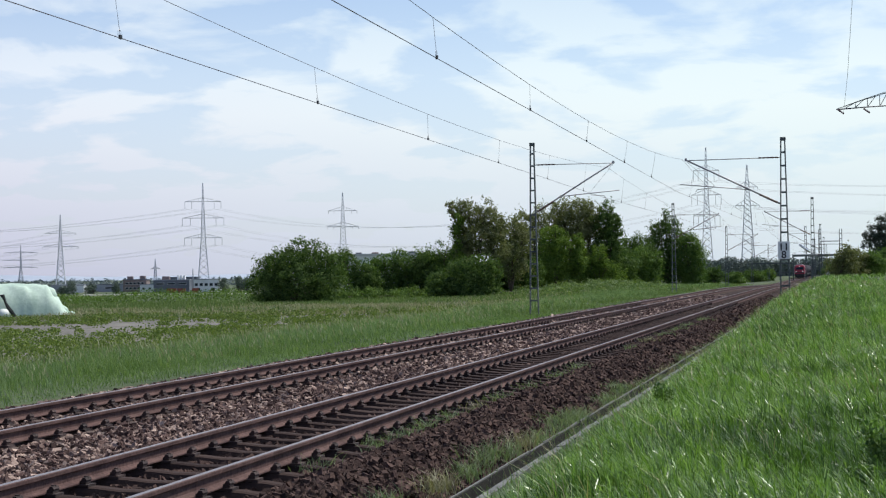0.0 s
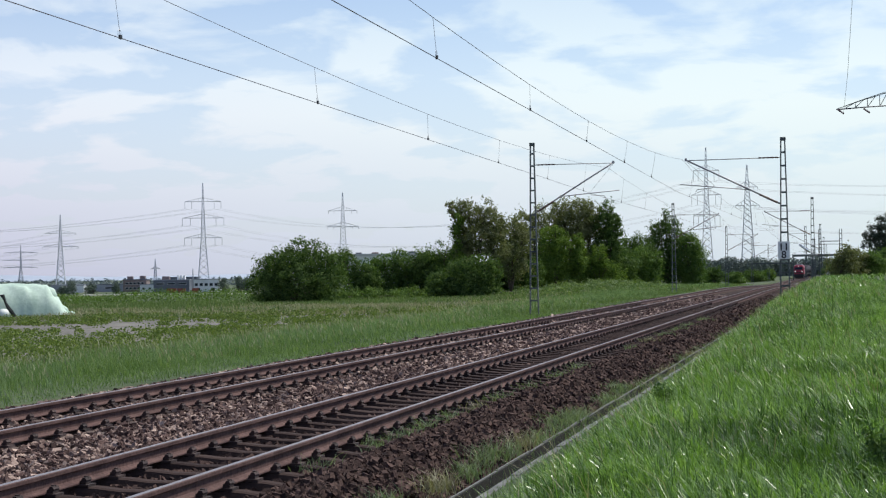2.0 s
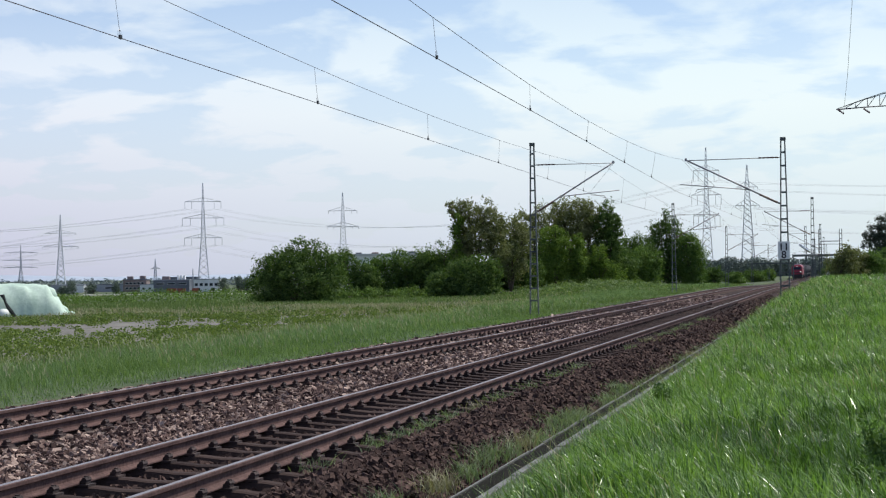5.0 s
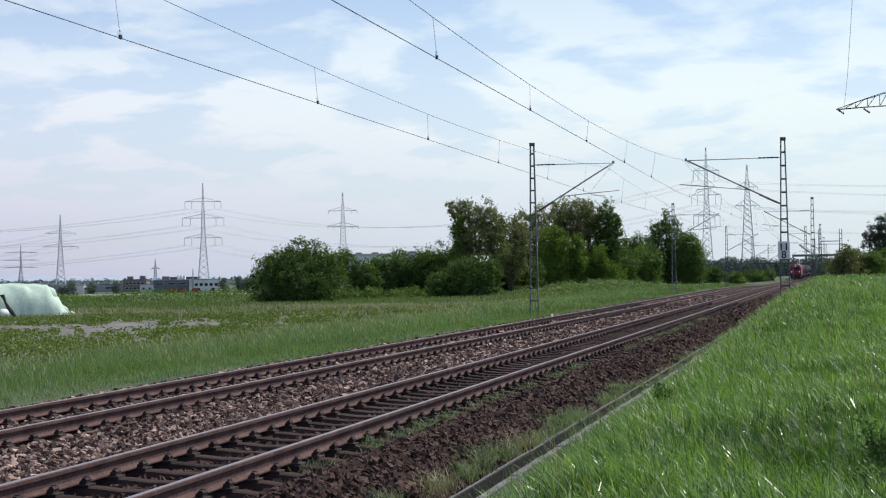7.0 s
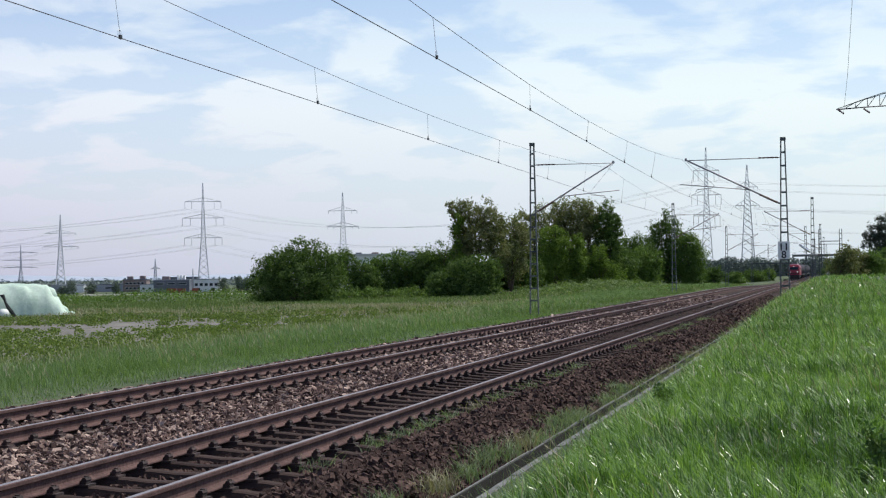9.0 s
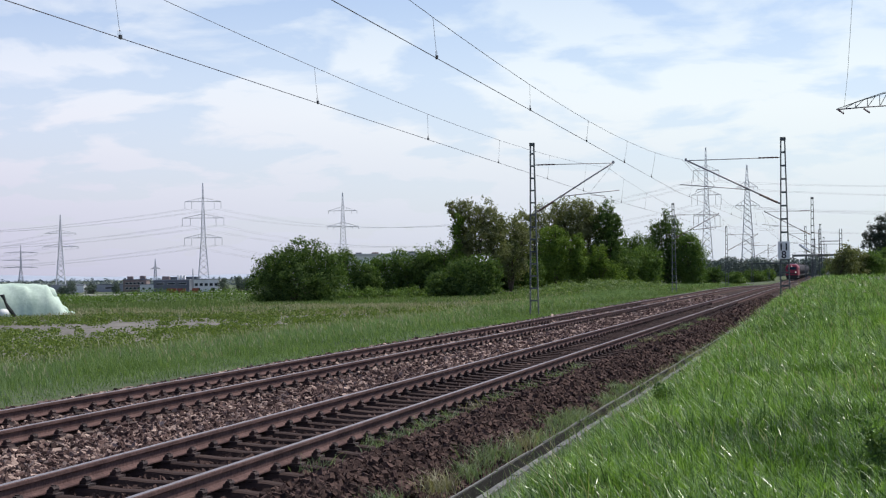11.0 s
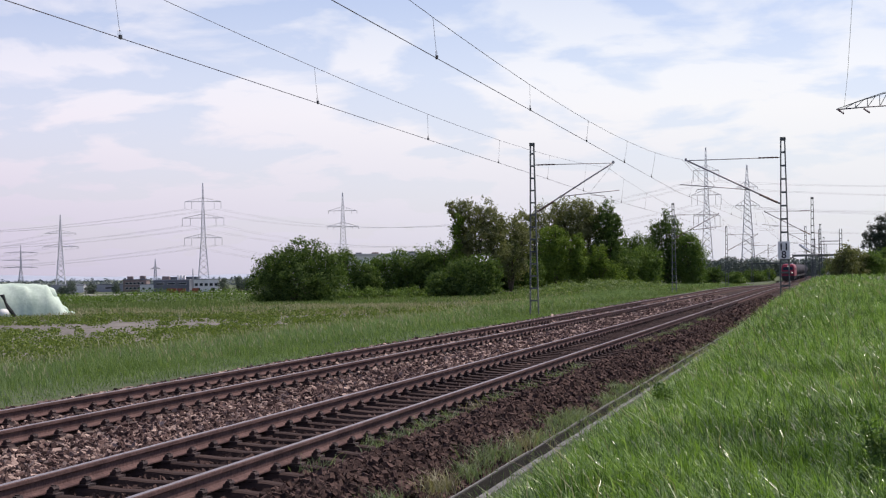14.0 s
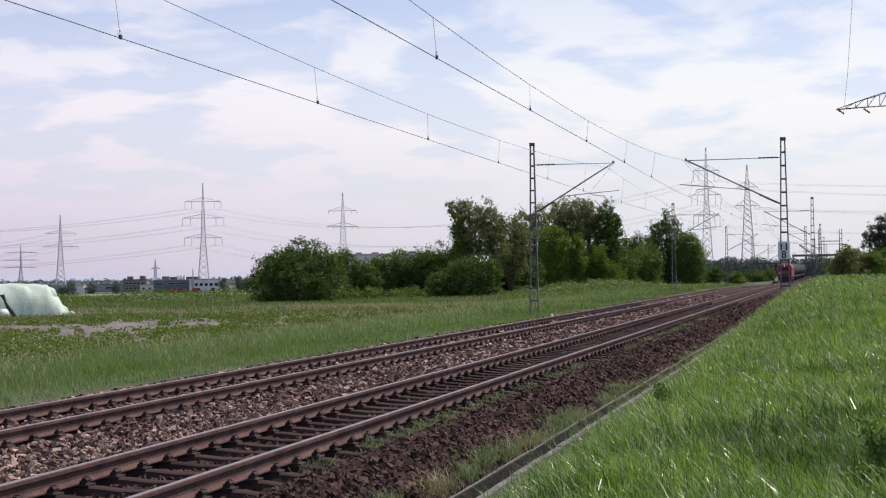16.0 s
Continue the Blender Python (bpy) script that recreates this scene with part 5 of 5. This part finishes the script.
# ---- pylons ----


def pylon(x, y, z0, top, arms, label, mat, turn=0.0, base=3.4, strings=2.6, r=0.16):
    """A four-legged lattice tower; arms are (height, half width, cable places)."""
    ob = empty("pylon", pose(x, y, z0, 0, 0, turn), label, "pylon", "power pylons")
    H = top - z0
    first = arms[-1][0] - z0

    def half(z):
        if z < first:
            return base + (1.2 - base) * (z / first) ** 0.8
        return 1.2 + (0.15 - 1.2) * (z - first) / (H - first)
    levels = [0.0]
    while levels[-1] < H - 2.5:
        levels.append(levels[-1] + max(1.6, half(levels[-1]) * 1.5))
    levels[-1] = H
    for sx, sy in ((-1, -1), (1, -1), (1, 1), (-1, 1)):
        bm = bmesh.new()
        tube(bm, [(sx * half(z), sy * half(z), z) for z in levels], r, 4, r * 0.5)
        part("leg", bm, mat, ob)
    for s, ax in ((-1, 0), (1, 0), (-1, 1), (1, 1)):
        bm = bmesh.new()
        for k, (a, b) in enumerate(zip(levels, levels[1:])):
            for e in (-1, 1):
                p = (e * half(a), s * half(a), a) if ax == 0 else (s * half(a), e * half(a), a)
                q = (-e * half(b), s * half(b), b) if ax == 0 else (s * half(b), -e * half(b), b)
                tube(bm, [p, q], r * 0.5, 3)
        part("bracing", bm, mat, ob)
    ends = []
    for z, hw in arms:
        z -= z0
        for s in (-1, 1):
            bm = bmesh.new()
            for e in (-1, 1):
                tube(bm, [(s * half(z), e * half(z), z), (s * hw, 0, z)], r * 0.75, 4)
                tube(bm, [(s * half(z + 2.2), e * half(z + 2.2), z + 2.2), (s * hw, 0, z)], r * 0.5, 4)
            for t in (0.25, 0.5, 0.75):
                tube(bm, [(s * hw * t, 0, z), (s * hw * t, 0, z + 2.2 * (1 - t))], r * 0.4, 3)
            arm = part("arm", bm, mat, ob)
            for t in (1.0, 0.62):
                tube_part("insulator", [(s * hw * t, 0, z), (s * hw * t, 0, z - strings)], r * 0.6, mat, arm, 4)
                c, sn = math.cos(radians(turn)), math.sin(radians(turn))
                ends.append((x + s * hw * t * c, y + s * hw * t * sn, z0 + z - strings))
    return ends


def cable(a, b, sag, r, mat=None):
    n = 18
    pts = [(a[0] + (b[0] - a[0]) * i / n, a[1] + (b[1] - a[1]) * i / n, a[2] + (b[2] - a[2]) * i / n - sag * 4 * i / n * (1 - i / n)) for i in range(n + 1)]
    ob = tube_part("power_cable", pts, r, mat or M_HVWIRE, None, 4)
    tagged(ob, "thin grey high-voltage cable sagging between pylons", "cable", "power cables")


P1 = pylon(-349.5, 797, -4.6, 55.3, ((44.7, 10.2), (35.3, 11.7), (24.0, 10.6)), "tall three-armed grey lattice pylon above far halls", M_PYLON, 22, 3.6, 4.2, 0.23)
P2 = pylon(-535.3, 970, -4.6, 47.5, ((34.2, 10.7), (24.5, 12.5)), "two-armed grey lattice pylon behind the field", M_PYLON, 25, 3.6, 1.2, 0.25)
P3 = pylon(-1280, 2190, -4.8, 58, ((44.6, 26), (32.4, 28), (20.7, 26)), "faint three-armed pylon far off, paled by colour as haze", M_PYLON_FAR, 25, 4.5, 2.2, 0.5)
P4 = pylon(-266.6, 800, -4.0, 47.8, ((37.6, 7.9), (28.8, 8.7)), "two-armed grey lattice pylon behind the hedge", M_PYLON, 18, 3.0, 1.6, 0.19)
P5 = pylon(-52.5, 640, -1.7, 53.3, ((43.5, 5.3), (33.3, 6.1), (24.5, 5.5)), "tall three-armed grey lattice pylon beside the railway", M_PYLON, 5, 3.0, 4.2)
P6 = pylon(-33.7, 605, -1.7, 43.0, ((34.3, 4.0), (27.0, 4.6)), "two-armed grey lattice pylon near the railway", M_PYLON, 5, 3.2, 1.0)
P7 = pylon(-904.7, 1900, -4.8, 27.4, ((14.0, 6.0),), "small far pylon over factory roofs", M_PYLON_FAR, 20, 2.4, 1.2, 0.45)
for i, e in enumerate(P1):
    cable(e, (P5[i][0], P5[i][1], P5[i][2]), 15.0, 0.034)
    cable(e, (e[0] - 330, e[1] - 60, e[2] - 1), 11.5, 0.05)
    cable(P5[i], (P5[i][0] + 240, P5[i][1] - 60, P5[i][2] + 0.5), 6.5, 0.019)
for i, e in enumerate(P2):
    cable(e, (e[0] - 400, e[1] + 160, e[2]), 11, 0.05)
for i, e in enumerate(P6):
    cable(e, (e[0] + 260, e[1] - 20, e[2]), 6.0, 0.019)


# ---- covered bale stack ----


def bale_stack():
    ob = empty("bale_stack", pose(-64.5, 105, -1.12, 0, 0, 31), "stack of bales under a wrinkled mint-green tarpaulin", "bale stack")
    bm = bmesh.new()
    # outline of the covered heap seen along its length: two tiers of bales, then a loose slope to the ground
    tiers = [(-6.0, 2.5), (-3.0, 2.6), (0.0, 2.56), (2.2, 2.62), (3.8, 2.55), (4.7, 2.45), (5.0, 2.05), (5.25, 1.62), (5.55, 1.5), (5.8, 0.9), (6.1, 0.45), (6.35, 0.0)]
    nx, nu = 74, 34
    grid = []
    for i in range(nx + 1):
        x = -6.0 + 12.35 * i / nx
        h = float(np.interp(x, [q[0] for q in tiers], [q[1] for q in tiers]))
        row = []
        for j in range(nu + 1):
            u = j / nu * 2 - 1
            n = noise.noise(Vector((x * 0.9, u * 2.6, 2.0))) * 0.16 + noise.noise(Vector((x * 2.6 + u * 3.0, u * 4.0, 7.0))) * 0.12
            fold = 0.075 * math.sin(x * 2.9 + 9.0 * u + 2 * noise.noise(Vector((x, u * 2, 0)))) * smooth_step((abs(u) - 0.3) / 0.3)
            z = h * (1 - abs(u) ** 3.6) ** 0.7
            z = max(0.0, z + (n + fold) * min(1.0, h) * (0.35 if abs(u) < 0.5 else 1.0))
            row.append(bm.verts.new((x + 0.25 * n, u * 2.9 + 0.5 * n, z)))
        grid.append(row)
    for a, b in zip(grid, grid[1:]):
        for j in range(nu):
            bm.faces.new((a[j], b[j], b[j + 1], a[j + 1]))
    part("tarpaulin", bm, M_TARP, ob, "wrinkled mint-green sheet", True)
    for px, py, pz, r in ((4.72, -1.0, 1.72, 0.60), (5.75, -1.3, 0.42, 0.45), (6.45, -1.7, 0.2, 0.24), (1.35, -3.1, 0.34, 0.38)):
        bm = bmesh.new()
        bmesh.ops.create_uvsphere(bm, u_segments=16, v_segments=10, radius=r)
        for v in bm.verts:
            v.co = Vector((v.co.x * 1.15, v.co.y * 1.1, v.co.z)) * (1 + 0.12 * noise.noise(v.co * 3 + Vector((px, 0, 0)))) + Vector((px, py, pz))
        part("bale", bm, M_TARP if px > 2 else M_BALE, ob, "bulging bale under the sheet" if px > 2 else "pale wrapped bale", True)
    bm = bmesh.new()
    rows = []
    for i in range(14):
        t = i / 13
        rows.append([bm.verts.new((1.05 + 1.1 * t + 0.16 * k + 0.06 * math.sin(9 * t + k), -2.62 - 0.62 * t - 0.06 * (k % 2), 1.75 - 1.93 * t + 0.06 * math.sin(5 * t + k))) for k in range(3)])
    for a, b in zip(rows, rows[1:]):
        for k in range(2):
            bm.faces.new((a[k], a[k + 1], b[k + 1], b[k]))
    bmesh.ops.solidify(bm, geom=bm.faces[:], thickness=0.05)
    part("net_edge", bm, M_DARKCLOTH, ob, "dark folded netting at the open end")


bale_stack()


def fence():
    for i, (x, y) in enumerate(((-78, 180), (-72.5, 177), (-64.5, 171), (-69, 174), (-60, 168), (-57.5, 160))):
        tube_part("fence_post", [(x, y, -1.6), (x, y, 0.2)], 0.06, M_BARK, None, 6)
        tagged(scene.collection.objects[-1], "thin dark wooden fence post behind the field", "fence post", "fence posts behind the field")


fence()


def mound(x, y, w, h, seed):
    bm = bmesh.new()
    bmesh.ops.create_icosphere(bm, subdivisions=3, radius=1.0)
    for v in bm.verts:
        k = 1 + 0.25 * noise.noise(v.co * 2.0 + Vector((seed, 0, 0)))
        v.co = Vector((v.co.x * w * k, v.co.y * w * 0.8 * k, max(-0.2, v.co.z) * h * k))
    ob = part("soil_heap", bm, M_SPOIL, None, "", True)
    ob.matrix_basis = pose(x, y, float(ground_z(x, y)))
    tagged(ob, "small tan heap of soil at the field's edge", "soil heap", "soil heaps")


mound(-70.5, 188, 1.1, 1.5, 1)
mound(-63.0, 176, 1.0, 0.9, 4)


# ---- far halls and houses ----


def building(name, x, y, w, d, h, wall_mat, roof_mat, label, windows=(), parapet=0.4, stacks=()):
    """A flat-roofed building with windows set in its front; windows are (dx, z, width, height)."""
    z = float(ground_z(x, y)) - 0.3
    ob = empty(name, pose(x, y, z, 0, 0, 16), label, "building", "far buildings")
    box_part("wall", -w / 2, w / 2, -d / 2, d / 2, 0, h, wall_mat, ob)
    roof = box_part("roof", -w / 2 - 0.25, w / 2 + 0.25, -d / 2 - 0.25, d / 2 + 0.25, h, h + parapet, roof_mat, ob)
    for dx, wz, ww, wh in windows:
        win = box_part("window", dx - ww / 2 - 0.15, dx + ww / 2 + 0.15, -d / 2 - 0.12, -d / 2, wz - wh / 2 - 0.15, wz + wh / 2 + 0.15, M_HALL, ob)
        box_part("pane", dx - ww / 2, dx + ww / 2, -d / 2 - 0.16, -d / 2 - 0.1, wz - wh / 2, wz + wh / 2, M_GLASS_DARK, win)
    for dx, sw, sh, m in stacks:
        box_part("roof_box", dx - sw / 2, dx + sw / 2, -1.5, 1.5, h + parapet, h + parapet + sh, m, roof)
    return ob


building("white_building", -322.3, 740, 13.2, 12, 6.8, M_HALL_WHITE, M_HALL_GREY, "white two-storey building with a row of windows", [(-5.2 + 2.6 * i, 4.2, 1.5, 1.4) for i in range(5)] + [(-4, 1.6, 1.5, 1.6), (3.5, 1.6, 2.0, 1.6)])
building("factory_hall", -345.5, 748, 19, 16, 6.6, M_HALL_DARK, M_HALL_GREY, "slate-grey factory hall with a flat roof", [(-6 + 6 * i, 4.8, 4.0, 0.8) for i in range(3)], 0.4, [(2.5, 1.0, 2.2, M_HALL_WHITE), (4.2, 1.0, 2.2, M_HALL_WHITE), (5.9, 1.0, 2.2, M_HALL_WHITE), (-4, 4.0, 1.8, M_BRICK)])
building("factory_hall", -358.5, 790, 16, 14, 8.0, M_HALL_DARK, M_HALL_DARK, "dark long factory hall in the distance", [(-4, 5.5, 5.0, 0.9), (4, 5.5, 5.0, 0.9)])
building("brick_house", -383.0, 780, 13, 12, 7.0, M_BRICK, M_HALL_DARK, "red-brown brick block with pale window bands", [(-4.4 + 2.2 * i, 5.2, 1.4, 1.1) for i in range(5)] + [(-4.4 + 2.2 * i, 2.4, 1.4, 1.1) for i in range(5)], 0.5, [(-3.5, 3.0, 1.6, M_BRICK), (3.5, 3.0, 1.8, M_BRICK)])
building("white_shed", -371.0, 770, 8, 8, 4.2, M_HALL_WHITE, M_HALL_GREY, "low white shed between halls", [(-2, 2.2, 1.2, 1.0), (1.5, 2.2, 1.2, 1.0)])
building("white_hall", -421.6, 780, 13, 14, 4.3, M_HALL_WHITE, M_HALL_GREY, "long low white hall behind the field", [(-3, 2.2, 2.6, 1.6)])
building("grey_hall", -407.0, 800, 15, 14, 4.6, M_HALL_GREY, M_HALL_DARK, "grey low hall behind the field", [(0, 2.6, 8.0, 0.8)])
building("grey_hall", -446.0, 830, 30, 14, 4.4, M_HALL_GREY, M_HALL_GREY, "grey low hall behind the field", [(-6, 2.6, 6.0, 0.8), (6, 2.6, 6.0, 0.8)])
building("warehouse", -106.5, 352, 19, 30, 9.0, M_HALL_WHITE, M_HALL, "grey warehouse with roof vents behind the hedge", [(-5, 4.0, 4, 1.0), (4, 4.0, 4, 1.0)], 0.6, [(-6.5, 1.4, 0.5, M_HALL_DARK), (-2.5, 1.6, 0.5, M_BRICK), (2.0, 1.4, 0.5, M_HALL_DARK), (6.5, 1.8, 0.6, M_HALL_DARK)])
tube_part("chimney", [(-336, 752, -4), (-336, 752, 6.2)], 0.35, M_HALL_GREY, None, 8)
tagged(scene.collection.objects[-1], "slim grey chimney beside a factory hall", "chimney")
for i, (x, y, w) in enumerate(((-325.5, 702, 5.0), (-319.0, 700, 4.0), (-312.5, 702, 3.4), (-398, 700, 5.5))):
    z = float(ground_z(x, y)) - 0.05
    ob = empty("skip_container", pose(x, y, z, 0, 0, 14 + 5 * i), "orange-red steel skip container on the works yard", "container", "containers on the yard")
    bm = bmesh.new()
    vs = box(bm, -w / 2, w / 2, -1.2, 1.2, 0.2, 2.4)
    for v in vs:
        if v.co.z < 1:
            v.co.x *= 0.85
    part("body", bm, M_ORANGE, ob)
    for s in (-1, 1):
        box_part("rib", s * w * 0.3 - 0.08, s * w * 0.3 + 0.08, -1.26, -1.2, 0.3, 2.3, M_ORANGE, ob)
        box_part("skid", s * 0.8 - 0.1, s * 0.8 + 0.1, -1.1, 1.1, 0, 0.2, M_BLACK, ob)
for i, (x, y, h, w) in enumerate(((-297.5, 702, 8.4, 4.6), (-291.0, 706, 9.0, 5.0), (-285.5, 704, 8.2, 5.0), (-374.0, 690, 7.0, 8.0), (-366.0, 696, 6.0, 6.0), (-350.0, 690, 6.4, 4.0), (-381.0, 694, 4.6, 6.0))):
    plant("tree", x, y, lobes_in(w, w, h, 6, 120 + i, r=0.7, taper=0.4), 1100, 0.7, M_LEAF_WORKS, "round tree beside far works buildings, haze in its colour", "tree", 0.25, group="trees by the works")
rx = np.linspace(-420, -250, 30)
rv = [(x, 640 + dy + (x + 335) * -0.1, float(ground_z(x, 640)) + 0.12) for x in rx for dy in (0, 16)]
tagged(part("road", mesh_from("road", rv, [(2 * i, 2 * i + 2, 2 * i + 3, 2 * i + 1) for i in range(len(rx) - 1)], M_ROAD), None), "pale gravel road before the works", "road", kind="structure")


# ---- the goods train ----


def wheelset(parent, y, r=0.5):
    bm = bmesh.new()
    for s in (-1, 1):
        tube(bm, [(s * 0.69, y, r), (s * 0.82, y, r)], r, 16)
    tube(bm, [(-0.7, y, r), (0.7, y, r)], 0.09, 8)
    return part("wheelset", bm, M_UNDER, parent)


def locomotive():
    ob = empty("locomotive", pose(-10.651, 452, 0), "red electric locomotive with lit headlights hauling tank wagons", "locomotive")
    sec = [(-1.45, 1.15), (-1.49, 1.5), (-1.49, 3.1), (-1.25, 3.6), (-0.95, 3.85), (0.95, 3.85), (1.25, 3.6), (1.49, 3.1), (1.49, 1.5), (1.45, 1.15)]
    bm = bmesh.new()
    rings = []
    for y in (0.0, 0.35, 0.9, 18.0, 18.55, 18.9):
        ring = []
        for x, z in sec:
            k = 0.0
            if y in (0.0, 18.9):
                k = 1.0
            yy = y
            if y < 1 and z > 2.3:
                yy += (z - 2.3) * 0.42
            if y > 17 and z > 2.3:
                yy -= (z - 2.3) * 0.42
            ring.append(bm.verts.new((x * (0.93 if k else 1.0), yy, z if not k else min(z, 3.72))))
        rings.append(ring)
    n = len(sec)
    for a, b in zip(rings, rings[1:]):
        for i in range(n):
            bm.faces.new((a[i], a[(i + 1) % n], b[(i + 1) % n], b[i]))
    bm.faces.new(rings[0][::-1]); bm.faces.new(rings[-1])
    body = part("body", bm, M_RED, ob, "bright red painted body")
    bm = bmesh.new()
    box(bm, -1.05, 1.05, 0.36, 0.44, 2.52, 3.22, 0.02)
    for v in bm.verts:
        v.co.y += (v.co.z - 2.6) * 0.42 - 0.22
    part("windscreen", bm, M_GLASS_DARK, body, "dark windscreen")
    box_part("front_band", -1.3, 1.3, -0.03, 0.03, 1.55, 1.75, M_UNDER, body, 0, "dark stripe under the lamps")
    for x, z, r in ((-0.95, 1.95, 0.13), (0.95, 1.95, 0.13), (0.0, 3.42, 0.10)):
        bm = bmesh.new()
        y = -0.02 if z < 2.5 else 0.42
        tube(bm, [(x, y - 0.05, z), (x, y + 0.1, z)], r, 12)
        part("headlight", bm, M_LAMP, body, "lit headlight")
    box_part("buffer_beam", -1.4, 1.4, -0.12, 0.15, 0.75, 1.2, M_UNDER, ob)
    for x in (-0.87, 0.87):
        bm = bmesh.new()
        tube(bm, [(x, -0.12, 1.05), (x, -0.55, 1.05)], 0.1, 8)
        tube(bm, [(x, -0.55, 1.05), (x, -0.62, 1.05)], 0.23, 12)
        part("buffer", bm, M_UNDER, ob)
    box_part("snow_plough", -1.25, 1.25, -0.05, 0.2, 0.18, 0.75, M_UNDER, ob, 0.03)
    box_part("underframe", -1.3, 1.3, 0.6, 18.3, 0.5, 1.15, M_UNDER, ob)
    for x in (-1.5, 1.5):
        for y in (5.0, 9.4, 13.8):
            box_part("side_grille", x - 0.02, x + 0.02, y - 1.2, y + 1.2, 2.6, 3.0, M_UNDER, body)
    box_part("roof_gear", -0.8, 0.8, 3.0, 16.0, 3.85, 4.1, M_HALL_GREY, ob, 0.05)
    pant = tube_part("pantograph", [(0, 15.0, 4.1), (0, 13.6, 4.85), (0, 15.0, 5.5)], 0.05, M_UNDER, ob)
    tube_part("collector_shoe", [(-0.9, 15.0, 5.45), (0.9, 15.0, 5.45)], 0.05, M_UNDER, pant)
    for y in (3.0, 5.6, 13.3, 15.9):
        wheelset(ob, y, 0.62)
    return ob


def tank_wagon():
    ob = empty("tank_wagon", pose(-10.651, 480, 0), "dull grey tank wagon with a dark underframe", "wagon", "tank wagons")
    bm = bmesh.new()
    prof = [(0.6, 0.6), (0.75, 1.1), (1.1, 1.35), (1.5, 1.4), (13.7, 1.4), (14.1, 1.35), (14.45, 1.1), (14.6, 0.6)]
    rings = [[bm.verts.new((r * math.cos(2 * math.pi * k / 20), y, 2.62 + r * math.sin(2 * math.pi * k / 20))) for k in range(20)] for y, r in prof]
    for a, b in zip(rings, rings[1:]):
        for k in range(20):
            bm.faces.new((a[k], a[(k + 1) % 20], b[(k + 1) % 20], b[k]))
    bm.faces.new(rings[0][::-1]); bm.faces.new(rings[-1])
    tank = part("tank", bm, M_TANK, ob, "grey steel tank", True)
    bm = bmesh.new()
    tube(bm, [(0, 7.6, 3.95), (0, 7.6, 4.22)], 0.35, 12)
    part("dome", bm, M_TANK, tank)
    box_part("catwalk", -0.35, 0.35, 2.5, 12.7, 4.06, 4.12, M_UNDER, tank)
    box_part("underframe", -1.2, 1.2, 0.2, 15.0, 0.95, 1.25, M_UNDER, ob)
    for s in (-1, 1):
        for y in (0.1, 15.1):
            bm = bmesh.new()
            tube(bm, [(s * 0.87, y, 1.05), (s * 0.87, y + (0.5 if y > 5 else -0.4), 1.05)], 0.18, 8)
            part("buffer", bm, M_UNDER, ob)
    for y in (2.2, 4.0, 11.2, 13.0):
        wheelset(ob, y, 0.46)
    return ob


TRAIN = [(locomotive(), 0.0)]
first_wagon = tank_wagon()
TRAIN.append((first_wagon, 19.9))
for k in range(1, 9):
    TRAIN.append((copy_thing(first_wagon, pose(-10.651, 480 + 16 * k, 0)), 19.9 + 16.2 * k))


def fly():
    """A small flying insect that crosses in front of the line."""
    ob = empty("insect", pose(-3, 2, 2), "tiny dark insect flying past through the air", "insect")
    bm = bmesh.new()
    bmesh.ops.create_uvsphere(bm, u_segments=10, v_segments=6, radius=0.0035)
    for v in bm.verts:
        v.co.x *= 1.5
        v.co.z *= 0.8
    part("body", bm, M_BLACK, ob, "black body", True)
    for s in (-1, 1):
        bm = bmesh.new()
        vs = [bm.verts.new(c) for c in ((0.001, s * 0.002, 0.002), (-0.003, s * 0.004, 0.004), (-0.005, s * 0.007, 0.005), (0.0, s * 0.006, 0.0045))]
        bm.faces.new(vs)
        bmesh.ops.solidify(bm, geom=bm.faces[:], thickness=0.0003)
        part("wing", bm, M_HALL_GREY, ob, "greyish wing")
    return ob


FLY = fly()


def motions():
    for i, ob in enumerate(SWAY):
        rows = []
        for k in range(41):
            t = 0.4 * k
            a = 0.025 * math.sin(t * (2.3 + 0.17 * i) + i * 1.9) + 0.012 * math.sin(t * 5.1 + i)
            rows.append((t, pose(a, 0.3 * a, 0.0)))
        walk(ob, rows)
    for ob, back in TRAIN:
        rows = []
        for k in range(17):
            t = float(k)
            y = 456 - 5.0 * t - 0.2 * t * t + back
            rows.append((t, pose(-10.651, y, float(rail_z(y + 8)))))
        walk(ob, rows)
    walk(FLY, [(0.0, pose(-3.756, 2.114, 2.179)), (0.5, pose(-2.669, 2.398, 2.17)), (1.0, pose(-1.582, 2.682, 2.162)), (1.25, pose(-1.039, 2.824, 2.18)), (1.5, pose(-0.495, 2.966, 2.161)), (2.0, pose(0.591, 3.251, 2.129)),
               (4.0, pose(5.2, 3.6, 1.6)), (8.0, pose(6.4, 3.0, 1.1)), (16.0, pose(6.6, 2.4, 0.9))])


motions()
